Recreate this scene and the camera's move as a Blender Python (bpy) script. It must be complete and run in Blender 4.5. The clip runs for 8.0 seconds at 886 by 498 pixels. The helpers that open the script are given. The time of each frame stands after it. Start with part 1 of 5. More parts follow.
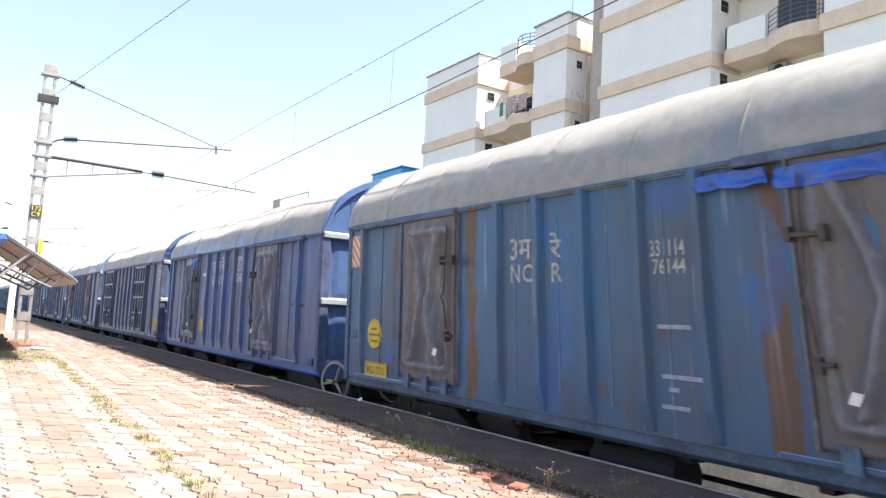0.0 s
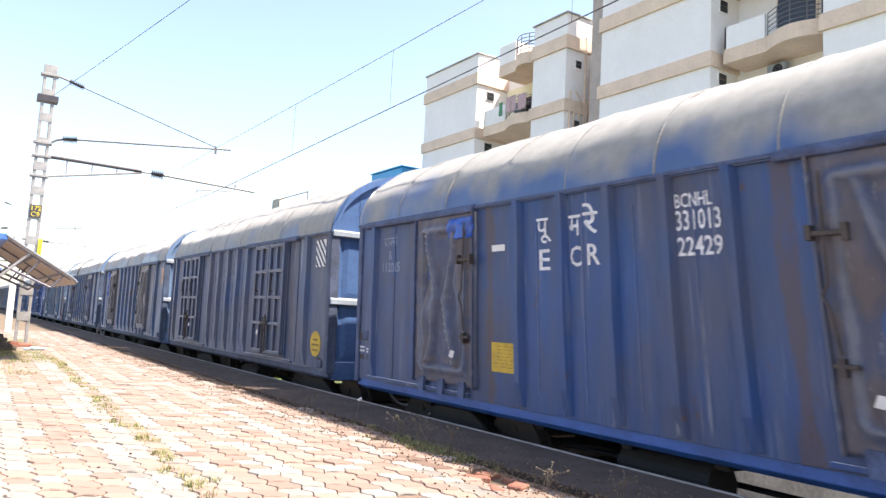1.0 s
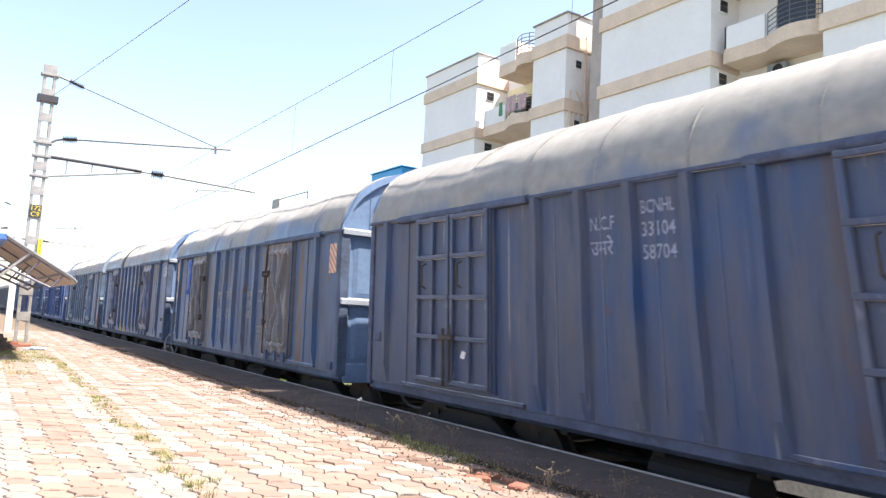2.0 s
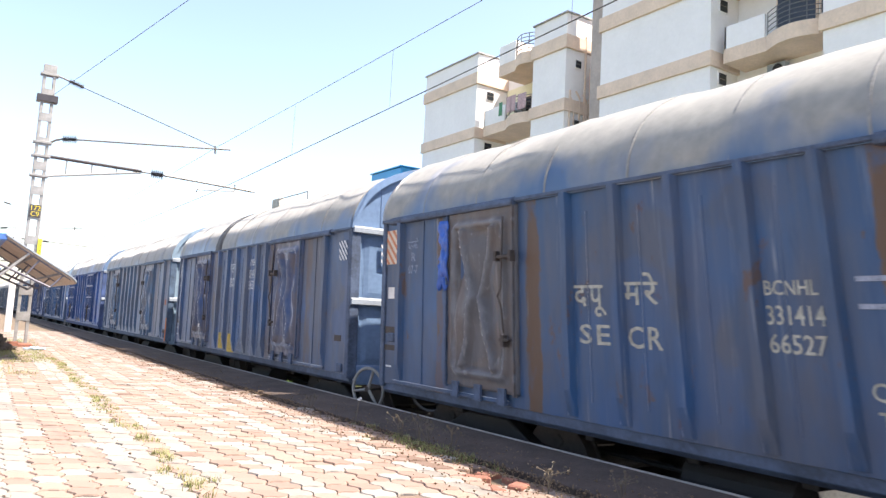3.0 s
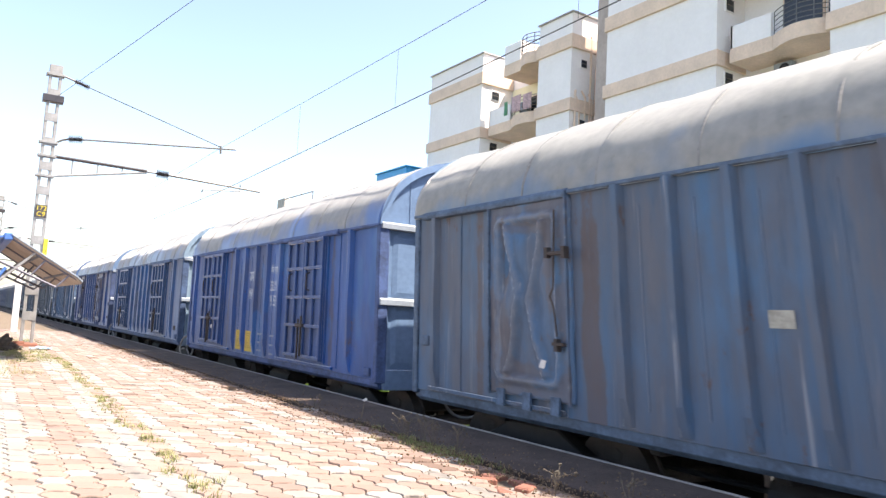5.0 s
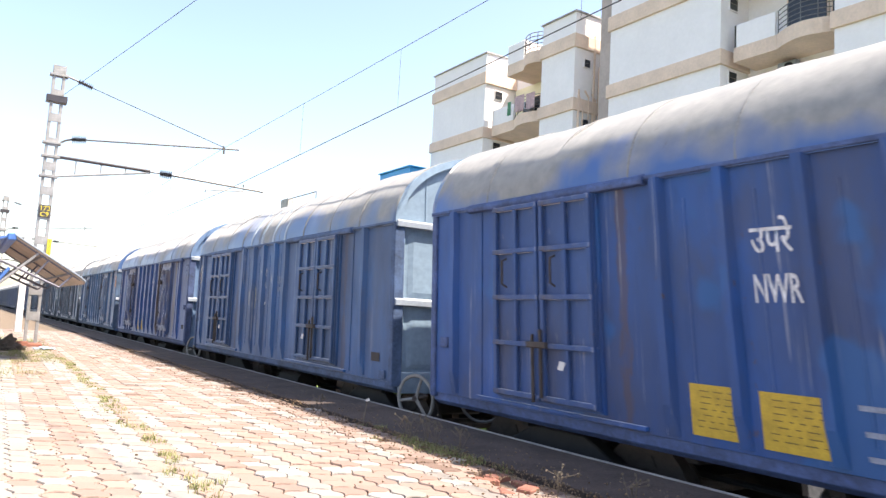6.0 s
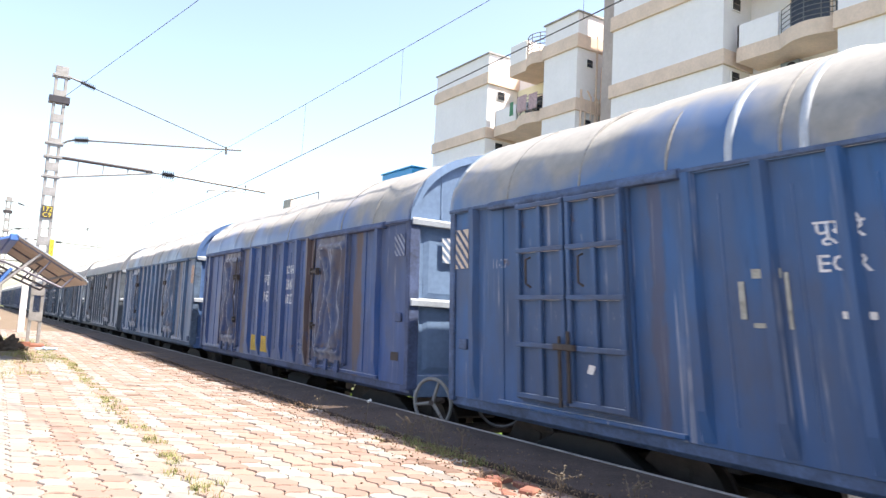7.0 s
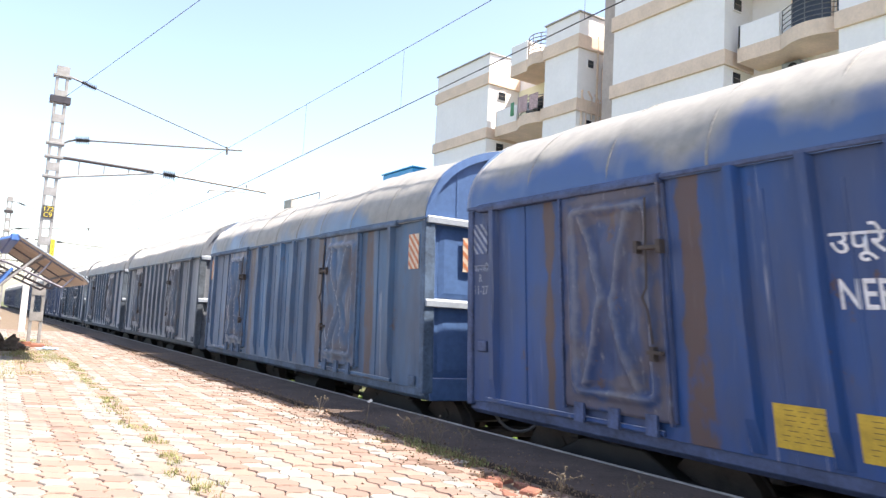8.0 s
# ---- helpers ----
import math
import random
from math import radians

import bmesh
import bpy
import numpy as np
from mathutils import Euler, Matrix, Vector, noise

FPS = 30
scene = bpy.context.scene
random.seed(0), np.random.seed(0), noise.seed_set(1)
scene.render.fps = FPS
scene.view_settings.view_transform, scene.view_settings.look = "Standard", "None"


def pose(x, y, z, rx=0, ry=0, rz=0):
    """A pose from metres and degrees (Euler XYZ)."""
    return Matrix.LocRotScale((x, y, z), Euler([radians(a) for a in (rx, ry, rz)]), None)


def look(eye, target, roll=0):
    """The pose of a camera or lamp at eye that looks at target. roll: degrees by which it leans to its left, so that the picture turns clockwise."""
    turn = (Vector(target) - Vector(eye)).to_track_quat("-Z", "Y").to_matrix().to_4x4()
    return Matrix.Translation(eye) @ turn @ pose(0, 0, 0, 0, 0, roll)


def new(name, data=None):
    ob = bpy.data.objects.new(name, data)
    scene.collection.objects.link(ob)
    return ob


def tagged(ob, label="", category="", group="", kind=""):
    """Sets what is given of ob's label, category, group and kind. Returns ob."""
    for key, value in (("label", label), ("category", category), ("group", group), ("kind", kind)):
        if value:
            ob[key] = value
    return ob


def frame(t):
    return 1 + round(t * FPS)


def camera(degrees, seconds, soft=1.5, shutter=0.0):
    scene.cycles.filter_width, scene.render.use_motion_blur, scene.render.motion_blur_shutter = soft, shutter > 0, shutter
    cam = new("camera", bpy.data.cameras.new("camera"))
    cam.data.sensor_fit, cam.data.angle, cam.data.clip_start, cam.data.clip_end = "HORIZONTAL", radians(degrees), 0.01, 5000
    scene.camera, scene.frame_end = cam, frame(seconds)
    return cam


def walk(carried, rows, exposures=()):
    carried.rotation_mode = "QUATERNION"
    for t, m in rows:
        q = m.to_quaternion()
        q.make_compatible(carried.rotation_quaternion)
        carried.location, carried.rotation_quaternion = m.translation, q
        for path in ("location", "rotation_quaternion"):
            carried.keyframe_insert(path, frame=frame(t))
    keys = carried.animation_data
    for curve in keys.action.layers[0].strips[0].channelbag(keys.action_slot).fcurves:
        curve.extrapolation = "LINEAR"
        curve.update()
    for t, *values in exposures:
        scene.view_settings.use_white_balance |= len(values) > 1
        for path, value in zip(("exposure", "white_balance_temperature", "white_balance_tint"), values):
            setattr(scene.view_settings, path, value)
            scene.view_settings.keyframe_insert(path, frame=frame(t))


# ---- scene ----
# camera: hand-held on the platform, turning slightly
EYE = (0.0, 0.0, 1.112)
YAW, PITCH, ROLL = 33.122, 5.833, 3.190


def aim(yaw, pitch, roll, dx=0.0, dy=0.0, dz=0.0):
    eye = Vector(EYE) + Vector((dx, dy, dz))
    a, b = radians(YAW + yaw), radians(PITCH + pitch)
    way = Vector((math.sin(a) * math.cos(b), math.cos(a) * math.cos(b), math.sin(b)))
    return look(eye, eye + way, ROLL + roll)


cam = camera(61.74, 8.0, soft=1.4, shutter=1.3)
# a telephone's sensor reads its rows one after another, from the top down
scene.cycles.rolling_shutter_type, scene.cycles.rolling_shutter_duration = "TOP", 0.05
walk(cam, [
    (0.0, aim(0, 0, 0)),
    (0.5, aim(0.045, -0.015, -0.004, -0.010, -0.010, 0.004)),
    (1.5, aim(0.045, -0.020, -0.020, -0.008, -0.004, 0.004)),
    (3.0, aim(0.060, -0.030, -0.030, -0.004, 0.004, 0.003)),
    (3.5, aim(0.012, -0.016, -0.030, 0.006, 0.022, 0.0)),
    (4.0, aim(-0.105, -0.015, -0.015, 0.010, 0.032, 0.0)),
    (4.5, aim(-0.215, -0.030, 0.010, 0.010, 0.038, 0.003)),
    (6.0, aim(-0.602, -0.070, 0.012, 0.031, 0.052, 0.009)),
    (6.5, aim(-0.730, -0.055, 0.000, 0.046, 0.064, 0.008)),
    (7.0, aim(-0.795, -0.043, 0.010, 0.048, 0.066, 0.009)),
    (7.5, aim(-0.829, -0.040, 0.038, 0.047, 0.070, 0.011)),
    (8.0, aim(-0.843, -0.028, 0.070, 0.046, 0.070, 0.011)),
])

# daylight: high sun from beyond the train
SUN = Vector((0.48, -0.40, 1.0)).normalized()
world = bpy.data.worlds.new("sky")
scene.world = world
world.use_nodes = True
wn = world.node_tree.nodes
sky = wn.new("ShaderNodeTexSky")
sky.sky_type, sky.sun_disc = "NISHITA", False
sky.sun_elevation, sky.sun_rotation = math.asin(SUN.z), math.atan2(SUN.x, SUN.y)
sky.air_density, sky.dust_density, sky.ozone_density = 1.0, 1.6, 1.0
wn["Background"].inputs["Strength"].default_value = 0.122
world.node_tree.links.new(sky.outputs[0], wn["Background"].inputs["Color"])
lamp = bpy.data.lights.new("sun", "SUN")
lamp.energy, lamp.angle, lamp.color = 4.3, radians(0.5), (1.0, 0.95, 0.87)
new("sun", lamp).matrix_world = look(SUN * 60, (0, 0, 0))
scene.view_settings.exposure = 1.75
scene.view_settings.use_white_balance = True
scene.view_settings.white_balance_temperature, scene.view_settings.white_balance_tint = 7100, 14

# fitted plan
TX, RAIL = 6.51, -0.84          # track centre and rail height
PITCH_W, F0, SPEED = 10.963, 10.02, 11.323
LEN, HW = 9.99, 1.63            # wagon body length and half width
Z0, ZE, RISE = 1.15, 3.31, 1.10  # side bottom, eave, roof rise above the rail
EDGE = 4.80                     # platform edge


# ---- materials ----
class Nodes:
    """A small node-tree writer."""

    def __init__(self, name, rough=0.7, metal=0.0):
        self.m = bpy.data.materials.new(name)
        self.m.use_nodes = True
        self.t = self.m.node_tree
        self.b = self.t.nodes["Principled BSDF"]
        self.b.inputs["Roughness"].default_value = rough
        self.b.inputs["Metallic"].default_value = metal
        self.co = self.t.nodes.new("ShaderNodeTexCoord")

    def put(self, sock, v):
        if isinstance(v, bpy.types.NodeSocket):
            self.t.links.new(v, sock)
        elif isinstance(v, (tuple, list)) and len(v) == 3 and sock.type == "RGBA":
            sock.default_value = (*v, 1)
        else:
            sock.default_value = v

    def noise(self, scale, detail=4, stretch=(1, 1, 1), rough=0.6, shift=(0, 0, 0)):
        mp = self.t.nodes.new("ShaderNodeMapping")
        mp.inputs["Scale"].default_value = stretch
        mp.inputs["Location"].default_value = shift
        self.t.links.new(self.co.outputs["Object"], mp.inputs[0])
        n = self.t.nodes.new("ShaderNodeTexNoise")
        n.inputs["Scale"].default_value, n.inputs["Detail"].default_value, n.inputs["Roughness"].default_value = scale, detail, rough
        self.t.links.new(mp.outputs[0], n.inputs["Vector"])
        return n.outputs["Fac"]

    def ramp(self, v, lo, hi, a=0.0, b=1.0):
        n = self.t.nodes.new("ShaderNodeMapRange")
        self.put(n.inputs[0], v)
        for i, x in enumerate((lo, hi, a, b)):
            n.inputs[i + 1].default_value = x
        return n.outputs[0]

    def math(self, op, a, b=0.0):
        n = self.t.nodes.new("ShaderNodeMath")
        n.operation = op
        self.put(n.inputs[0], a), self.put(n.inputs[1], b)
        return n.outputs[0]

    def mix(self, fac, a, b):
        n = self.t.nodes.new("ShaderNodeMix")
        n.data_type = "RGBA"
        self.put(n.inputs["Factor"], fac), self.put(n.inputs[6], a), self.put(n.inputs[7], b)
        return n.outputs[2]

    def axis(self, i):
        n = self.t.nodes.new("ShaderNodeSeparateXYZ")
        self.t.links.new(self.co.outputs["Object"], n.inputs[0])
        return n.outputs[i]

    def rnd(self):
        return self.t.nodes.new("ShaderNodeObjectInfo").outputs["Random"]

    def island(self):
        return self.t.nodes.new("ShaderNodeNewGeometry").outputs["Random Per Island"]

    def bloom(self, weight):
        """The soft bloom of fine dust lying on paint."""
        self.b.inputs["Sheen Weight"].default_value = min(1.0, weight)
        self.b.inputs["Sheen Roughness"].default_value = 0.32
        self.b.inputs["Sheen Tint"].default_value = (0.86, 0.84, 0.84, 1)

    def done(self, colour, bump=None, strength=0.3, dist=0.01, rough=None):
        self.put(self.b.inputs["Base Color"], colour)
        if rough is not None:
            self.put(self.b.inputs["Roughness"], rough)
        if bump is not None:
            n = self.t.nodes.new("ShaderNodeBump")
            n.inputs["Strength"].default_value, n.inputs["Distance"].default_value = strength, dist
            self.put(n.inputs["Height"], bump)
            self.t.links.new(n.outputs[0], self.b.inputs["Normal"])
        return self.m


def plain(name, colour, rough=0.6, metal=0.0, vary=0.18, scale=6.0, bump=0.15):
    """One colour with two scales of variation and fine relief."""
    n = Nodes(name, rough, metal)
    f = n.math("ADD", n.math("MULTIPLY", n.noise(scale), 0.6), n.math("MULTIPLY", n.noise(scale * 9, 3), 0.4))
    dark = tuple(c * (1 - vary) for c in colour)
    light = tuple(min(1, c * (1 + vary)) for c in colour)
    return n.done(n.mix(n.ramp(f, 0.35, 0.65), dark, light), f, bump, 0.01)


DUST, RUST = (0.118, 0.119, 0.130), (0.092, 0.050, 0.029)


def wagon_paint(name, blue, dust, rust, seed, patch=0.0, blotch=0.0, pressed=False, door=-7.50):
    """Faded blue paint with streaks of dust, rust beside the doors and bare repairs."""
    n = Nodes(name, 0.5)
    sh = (seed * 3.7, seed * 1.3, seed * 2.1)
    big = n.noise(0.9, 4, (1, 1, 0.6), shift=sh)
    streak = n.noise(5.0, 5, (1, 1, 0.10), 0.65, sh)
    fine = n.noise(40, 3)
    deep = tuple(c * 0.62 for c in blue)
    col = n.mix(n.ramp(big, 0.35, 0.68), blue, deep)
    grime = n.math("ADD", n.math("MULTIPLY", big, 0.5), n.math("MULTIPLY", streak, 0.5))
    col = n.mix(n.ramp(grime, 0.40, 0.60, 0.1 * dust, min(1.0, 1.2 * dust)), col, DUST)
    stain = n.ramp(n.noise(1.25, 6, (1, 1, 0.55), 0.65, (seed * 1.9, 8, seed * 0.7)), 0.50, 0.64, 0, 0.36)
    col = n.mix(stain, col, (0.070, 0.066, 0.075))
    col = n.mix(n.ramp(n.noise(7, 5, (1, 1, 0.15), 0.7, (seed, seed, 4)), 0.56, 0.72, 0, 0.5), col, tuple(c * 0.45 for c in blue))
    y = n.axis(1)
    band = None
    for c, less in ((-1.40, 0.06), (-3.14, 0.0), (door + 0.86, 0.0), (door - 0.92, 0.0)):
        d = n.math("ADD", n.math("ABSOLUTE", n.math("SUBTRACT", y, c)), less)
        d = n.math("ADD", d, n.math("MULTIPLY", n.noise(2.0, 6, (1, 1, 0.5), 0.72, sh), -0.34))
        d = n.ramp(d, -0.045 - 0.055 * (rust < 0.6), -0.075 - 0.055 * (rust < 0.6))
        band = d if band is None else n.math("MAXIMUM", band, d)
    band = n.math("MULTIPLY", band, n.ramp(n.noise(2.6, 5, (1, 1, 0.55), 0.65, (seed * 1.1, 3, seed * 2.7)), 0.36, 0.46, 0.2, 1.0))
    col = n.mix(n.math("MULTIPLY", band, min(1.0, rust)), col, n.mix(n.noise(9), RUST, (0.085, 0.060, 0.046)))
    spots = n.ramp(n.noise(3.1, 7, (1, 1, 0.5), 0.75, (seed, 9, seed)), 0.66 - 0.05 * rust, 0.70 - 0.05 * rust)
    col = n.mix(n.math("MULTIPLY", spots, 0.75), col, RUST)
    pale = n.ramp(n.noise(7, 6, (1, 1, 0.06), 0.7, (seed * 5, 2, 0)), 0.60, 0.76, 0, 0.26)
    col = n.mix(pale, col, (0.36, 0.38, 0.43))
    run = n.ramp(n.noise(13, 3, (1, 1, 0.022), 0.6, (seed * 2, 6, seed * 0.3)), 0.64, 0.69, 0, 0.38)
    run = n.math("MULTIPLY", run, n.ramp(n.noise(1.4, 3, shift=(seed, 5, 5)), 0.42, 0.56))
    col = n.mix(run, col, (0.40, 0.40, 0.41))
    if blotch:
        bl = n.ramp(n.noise(1.6, 5, (1, 1, 0.5), 0.6, (seed * 3, 1, seed)), 0.48, 0.66, 0, blotch)
        col = n.mix(bl, col, n.mix(n.noise(6, 5), (0.115, 0.085, 0.068), (0.19, 0.175, 0.165)))
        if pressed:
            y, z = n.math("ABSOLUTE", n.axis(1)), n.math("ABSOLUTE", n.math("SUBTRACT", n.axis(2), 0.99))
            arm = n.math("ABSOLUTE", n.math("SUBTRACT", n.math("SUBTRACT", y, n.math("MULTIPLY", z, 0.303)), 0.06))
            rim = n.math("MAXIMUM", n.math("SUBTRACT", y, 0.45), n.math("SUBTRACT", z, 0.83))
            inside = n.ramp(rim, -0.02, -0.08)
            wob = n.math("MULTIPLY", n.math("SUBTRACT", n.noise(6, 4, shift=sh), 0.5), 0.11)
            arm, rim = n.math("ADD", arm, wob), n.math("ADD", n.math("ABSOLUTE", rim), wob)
            # worn carries painted ridge highlights too; the dark flanks beside are painted shade
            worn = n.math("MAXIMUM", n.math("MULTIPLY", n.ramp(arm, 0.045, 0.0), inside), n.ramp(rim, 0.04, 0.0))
            flank_shade = n.math("MAXIMUM", n.math("MULTIPLY", n.ramp(n.math("ABSOLUTE", n.math("SUBTRACT", arm, 0.085)), 0.04, 0.0), inside), n.ramp(n.math("ABSOLUTE", n.math("SUBTRACT", rim, 0.07)), 0.03, 0.0))
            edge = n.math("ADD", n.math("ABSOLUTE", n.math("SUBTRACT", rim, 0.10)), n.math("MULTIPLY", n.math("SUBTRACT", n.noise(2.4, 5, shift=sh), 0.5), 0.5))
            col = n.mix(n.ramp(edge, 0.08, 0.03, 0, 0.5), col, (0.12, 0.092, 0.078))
            col = n.mix(n.math("MULTIPLY", flank_shade, 0.22), col, (0.045, 0.038, 0.036))
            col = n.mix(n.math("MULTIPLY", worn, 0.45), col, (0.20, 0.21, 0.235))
        rub = n.ramp(n.noise(14, 6, (1, 1, 0.35), 0.75, (seed, 3, 5)), 0.60, 0.70, 0, 0.5)
        col = n.mix(rub, col, (0.27, 0.28, 0.30))
    if patch:
        fresh = n.ramp(n.noise(1.1, 3, (1, 1, 0.8), 0.5, (seed * 7, 4, 1)), 0.56, 0.60, 0, patch)
        col = n.mix(fresh, col, (0.020, 0.095, 0.26))
    n.bloom(0.75 + 0.6 * dust)
    n.b.inputs["Specular IOR Level"].default_value = 0.28
    dents = n.noise(1.7, 2, (1, 1, 0.5), 0.4, sh)
    h = n.math("ADD", n.math("MULTIPLY", dents, 6.0), n.math("MULTIPLY", fine, 0.12))
    return n.done(col, h, 0.5, 0.012, n.ramp(grime, 0.35, 0.65, 0.38, 0.72))


def roof_paint(name, blue, dust, seed):
    """Roof sheet: dust settled thick towards the crown, blue paint left towards the eave."""
    n = Nodes(name, 0.55)
    sh = (seed * 2.3, seed * 4.1, seed)
    big = n.noise(0.8, 3, (1, 1, 1), 0.5, sh)
    run = n.noise(2.0, 4, (0.5, 1.6, 0.3), 0.55, sh)
    z = n.ramp(n.axis(2), ZE - 0.1, ZE + RISE)
    f = n.math("ADD", n.math("ADD", z, n.math("MULTIPLY", big, 1.7)), n.math("MULTIPLY", run, 0.35))
    f = n.ramp(f, 1.34 - dust, 1.66 - dust)
    col = n.mix(n.noise(2.0, 3, shift=sh), blue, tuple(c * 0.7 + 0.02 for c in blue))
    dusty = n.mix(n.ramp(n.noise(6, 5, shift=sh), 0.3, 0.7), (0.20, 0.20, 0.182), (0.28, 0.275, 0.245))
    col = n.mix(n.math("MULTIPLY", f, 0.93), col, dusty)
    col = n.mix(n.ramp(n.noise(11, 6, (1, 1, 0.4), 0.75, sh), 0.62, 0.72, 0, 0.4), col, (0.10, 0.085, 0.07))
    n.bloom(0.35)
    return n.done(col, n.math("ADD", n.math("MULTIPLY", big, 2), n.math("MULTIPLY", n.noise(45, 3), 0.03)), 0.25, 0.02, n.ramp(f, 0, 1, 0.32, 0.75))


M_WHEEL = plain("grey_wheel_paint", (0.19, 0.19, 0.185), 0.6, vary=0.3)
M_RUSTY = plain("rust_scab", (0.085, 0.042, 0.03), 0.9, vary=0.4, scale=20)
M_STRAP = plain("pale_roof_strap", (0.34, 0.39, 0.44), 0.6, vary=0.15, scale=5)
M_SEAM = plain("dirty_roof_seam", (0.19, 0.19, 0.185), 0.8, vary=0.4, scale=4)
M_SOOT = plain("dark_roof_band", (0.06, 0.06, 0.064), 0.8, vary=0.35, scale=3)
M_DARK = plain("underframe_black", (0.022, 0.022, 0.025), 0.7)
M_STEEL = plain("worn_steel", (0.16, 0.15, 0.14), 0.45, 0.6)
M_IRON = plain("rusty_iron", (0.05, 0.040, 0.036), 0.8, vary=0.4)
M_PALE = plain("pale_grey_paint", (0.27, 0.31, 0.36), 0.5, vary=0.15, scale=4)
M_WHITE = plain("white_stencil_paint", (0.55, 0.56, 0.58), 0.6, vary=0.35, scale=14)
M_FAINT = plain("faded_stencil_paint", (0.20, 0.23, 0.30), 0.6, vary=0.5, scale=9)
M_CREAM = plain("cream_stencil_paint", (0.30, 0.30, 0.26), 0.6, vary=0.4, scale=12)
M_YELLOW = plain("yellow_label_paint", (0.45, 0.295, 0.022), 0.55, vary=0.25, scale=8)
M_INK = plain("label_ink", (0.17, 0.115, 0.02), 0.7)
M_ORANGE = plain("orange_paint", (0.50, 0.14, 0.04), 0.6, vary=0.3)
M_HATCH_O = plain("orange_hatch", (0.42, 0.15, 0.07), 0.6)
M_HATCH_BG = plain("cream_reflector", (0.50, 0.42, 0.33), 0.6)
M_TAG = plain("white_tag", (0.60, 0.59, 0.57), 0.6)


# ---- mesh helpers ----
def box(bm, x0, x1, y0, y1, z0, z1):
    v = [bm.verts.new(c) for c in ((x0, y0, z0), (x1, y0, z0), (x1, y1, z0), (x0, y1, z0), (x0, y0, z1), (x1, y0, z1), (x1, y1, z1), (x0, y1, z1))]
    for f in ((0, 3, 2, 1), (4, 5, 6, 7), (0, 1, 5, 4), (1, 2, 6, 5), (2, 3, 7, 6), (3, 0, 4, 7)):
        bm.faces.new([v[i] for i in f])
    return bm


def bevel(bm, w=0.01, seg=1):
    bmesh.ops.bevel(bm, geom=list(bm.edges), offset=w, segments=seg, affect="EDGES", profile=0.6)
    return bm


def bbox(x0, x1, y0, y1, z0, z1, w=0.008):
    bm = box(bmesh.new(), x0, x1, y0, y1, z0, z1)
    return bevel(bm, w) if w else bm


def prism(bm, pts, axis, a, b):
    """A closed outline (pairs of the two other axes, in xyz order) drawn out along an axis from a to b."""
    def at(p, t):
        q = list(p)
        q.insert(axis, t)
        return bm.verts.new(q)
    lo, hi = [at(p, a) for p in pts], [at(p, b) for p in pts]
    k = len(pts)
    for i in range(k):
        bm.faces.new((lo[i], lo[(i + 1) % k], hi[(i + 1) % k], hi[i]))
    bm.faces.new(lo[::-1]), bm.faces.new(hi)
    bmesh.ops.recalc_face_normals(bm, faces=bm.faces)
    return bm


def rod(bm, a, b, r, r2=None, seg=8):
    a, b = Vector(a), Vector(b)
    d = b - a
    m = Matrix.Translation((a + b) / 2) @ d.to_track_quat("Z", "Y").to_matrix().to_4x4()
    bmesh.ops.create_cone(bm, cap_ends=True, segments=seg, radius1=r, radius2=r if r2 is None else r2, depth=d.length, matrix=m)
    return bm


def pipe(bm, pts, r, seg=6):
    """A bent tube swept along a line of points."""
    pts = [Vector(p) for p in pts]
    pts = [p for i, p in enumerate(pts) if not i or (p - pts[i - 1]).length > 1e-6]
    rows, side = [], None
    for i, p in enumerate(pts):
        d = (pts[min(i + 1, len(pts) - 1)] - pts[max(i - 1, 0)]).normalized()
        if side is None:
            side = d.cross(Vector((0.31, 0.17, 0.93))).normalized()
        side = (side - d * side.dot(d)).normalized()
        up = d.cross(side)
        rows.append([bm.verts.new(p + side * r * math.cos(2 * math.pi * k / seg) + up * r * math.sin(2 * math.pi * k / seg)) for k in range(seg)])
    for a, b in zip(rows, rows[1:]):
        for k in range(seg):
            bm.faces.new((a[k], a[(k + 1) % seg], b[(k + 1) % seg], b[k]))
    bm.faces.new(rows[0][::-1]), bm.faces.new(rows[-1])
    return bm


def ring(bm, centre, axis, R, r, n=28, k=6):
    m = Vector(axis).to_track_quat("Z", "Y").to_matrix()
    rows = []
    for i in range(n):
        a = 2 * math.pi * i / n
        rows.append([bm.verts.new(Vector(centre) + m @ Vector(((R + r * math.cos(b)) * math.cos(a), (R + r * math.cos(b)) * math.sin(a), r * math.sin(b)))) for b in (2 * math.pi * j / k for j in range(k))])
    for i in range(n):
        for j in range(k):
            bm.faces.new((rows[i][j], rows[(i + 1) % n][j], rows[(i + 1) % n][(j + 1) % k], rows[i][(j + 1) % k]))
    return bm


def sheet(bm, rows, back):
    """A sheet through a grid of points, with its edges turned back by a vector; rows run so that the face looks outwards."""
    g = [[bm.verts.new(p) for p in row] for row in rows]
    for a, b in zip(g, g[1:]):
        for i in range(len(a) - 1):
            bm.faces.new((a[i], a[i + 1], b[i + 1], b[i]))
    loop = g[0] + [row[-1] for row in g[1:]] + g[-1][-2::-1] + [row[0] for row in g[-2:0:-1]]
    low = [bm.verts.new(v.co + Vector(back)) for v in loop]
    n = len(loop)
    for i in range(n):
        j = (i + 1) % n
        bm.faces.new((loop[j], loop[i], low[i], low[j]))
    return bm


def finish(name, bm, smooth=False):
    me = bpy.data.meshes.new(name)
    bm.to_mesh(me)
    bm.free()
    if smooth:
        for p in me.polygons:
            p.use_smooth = True
    return me


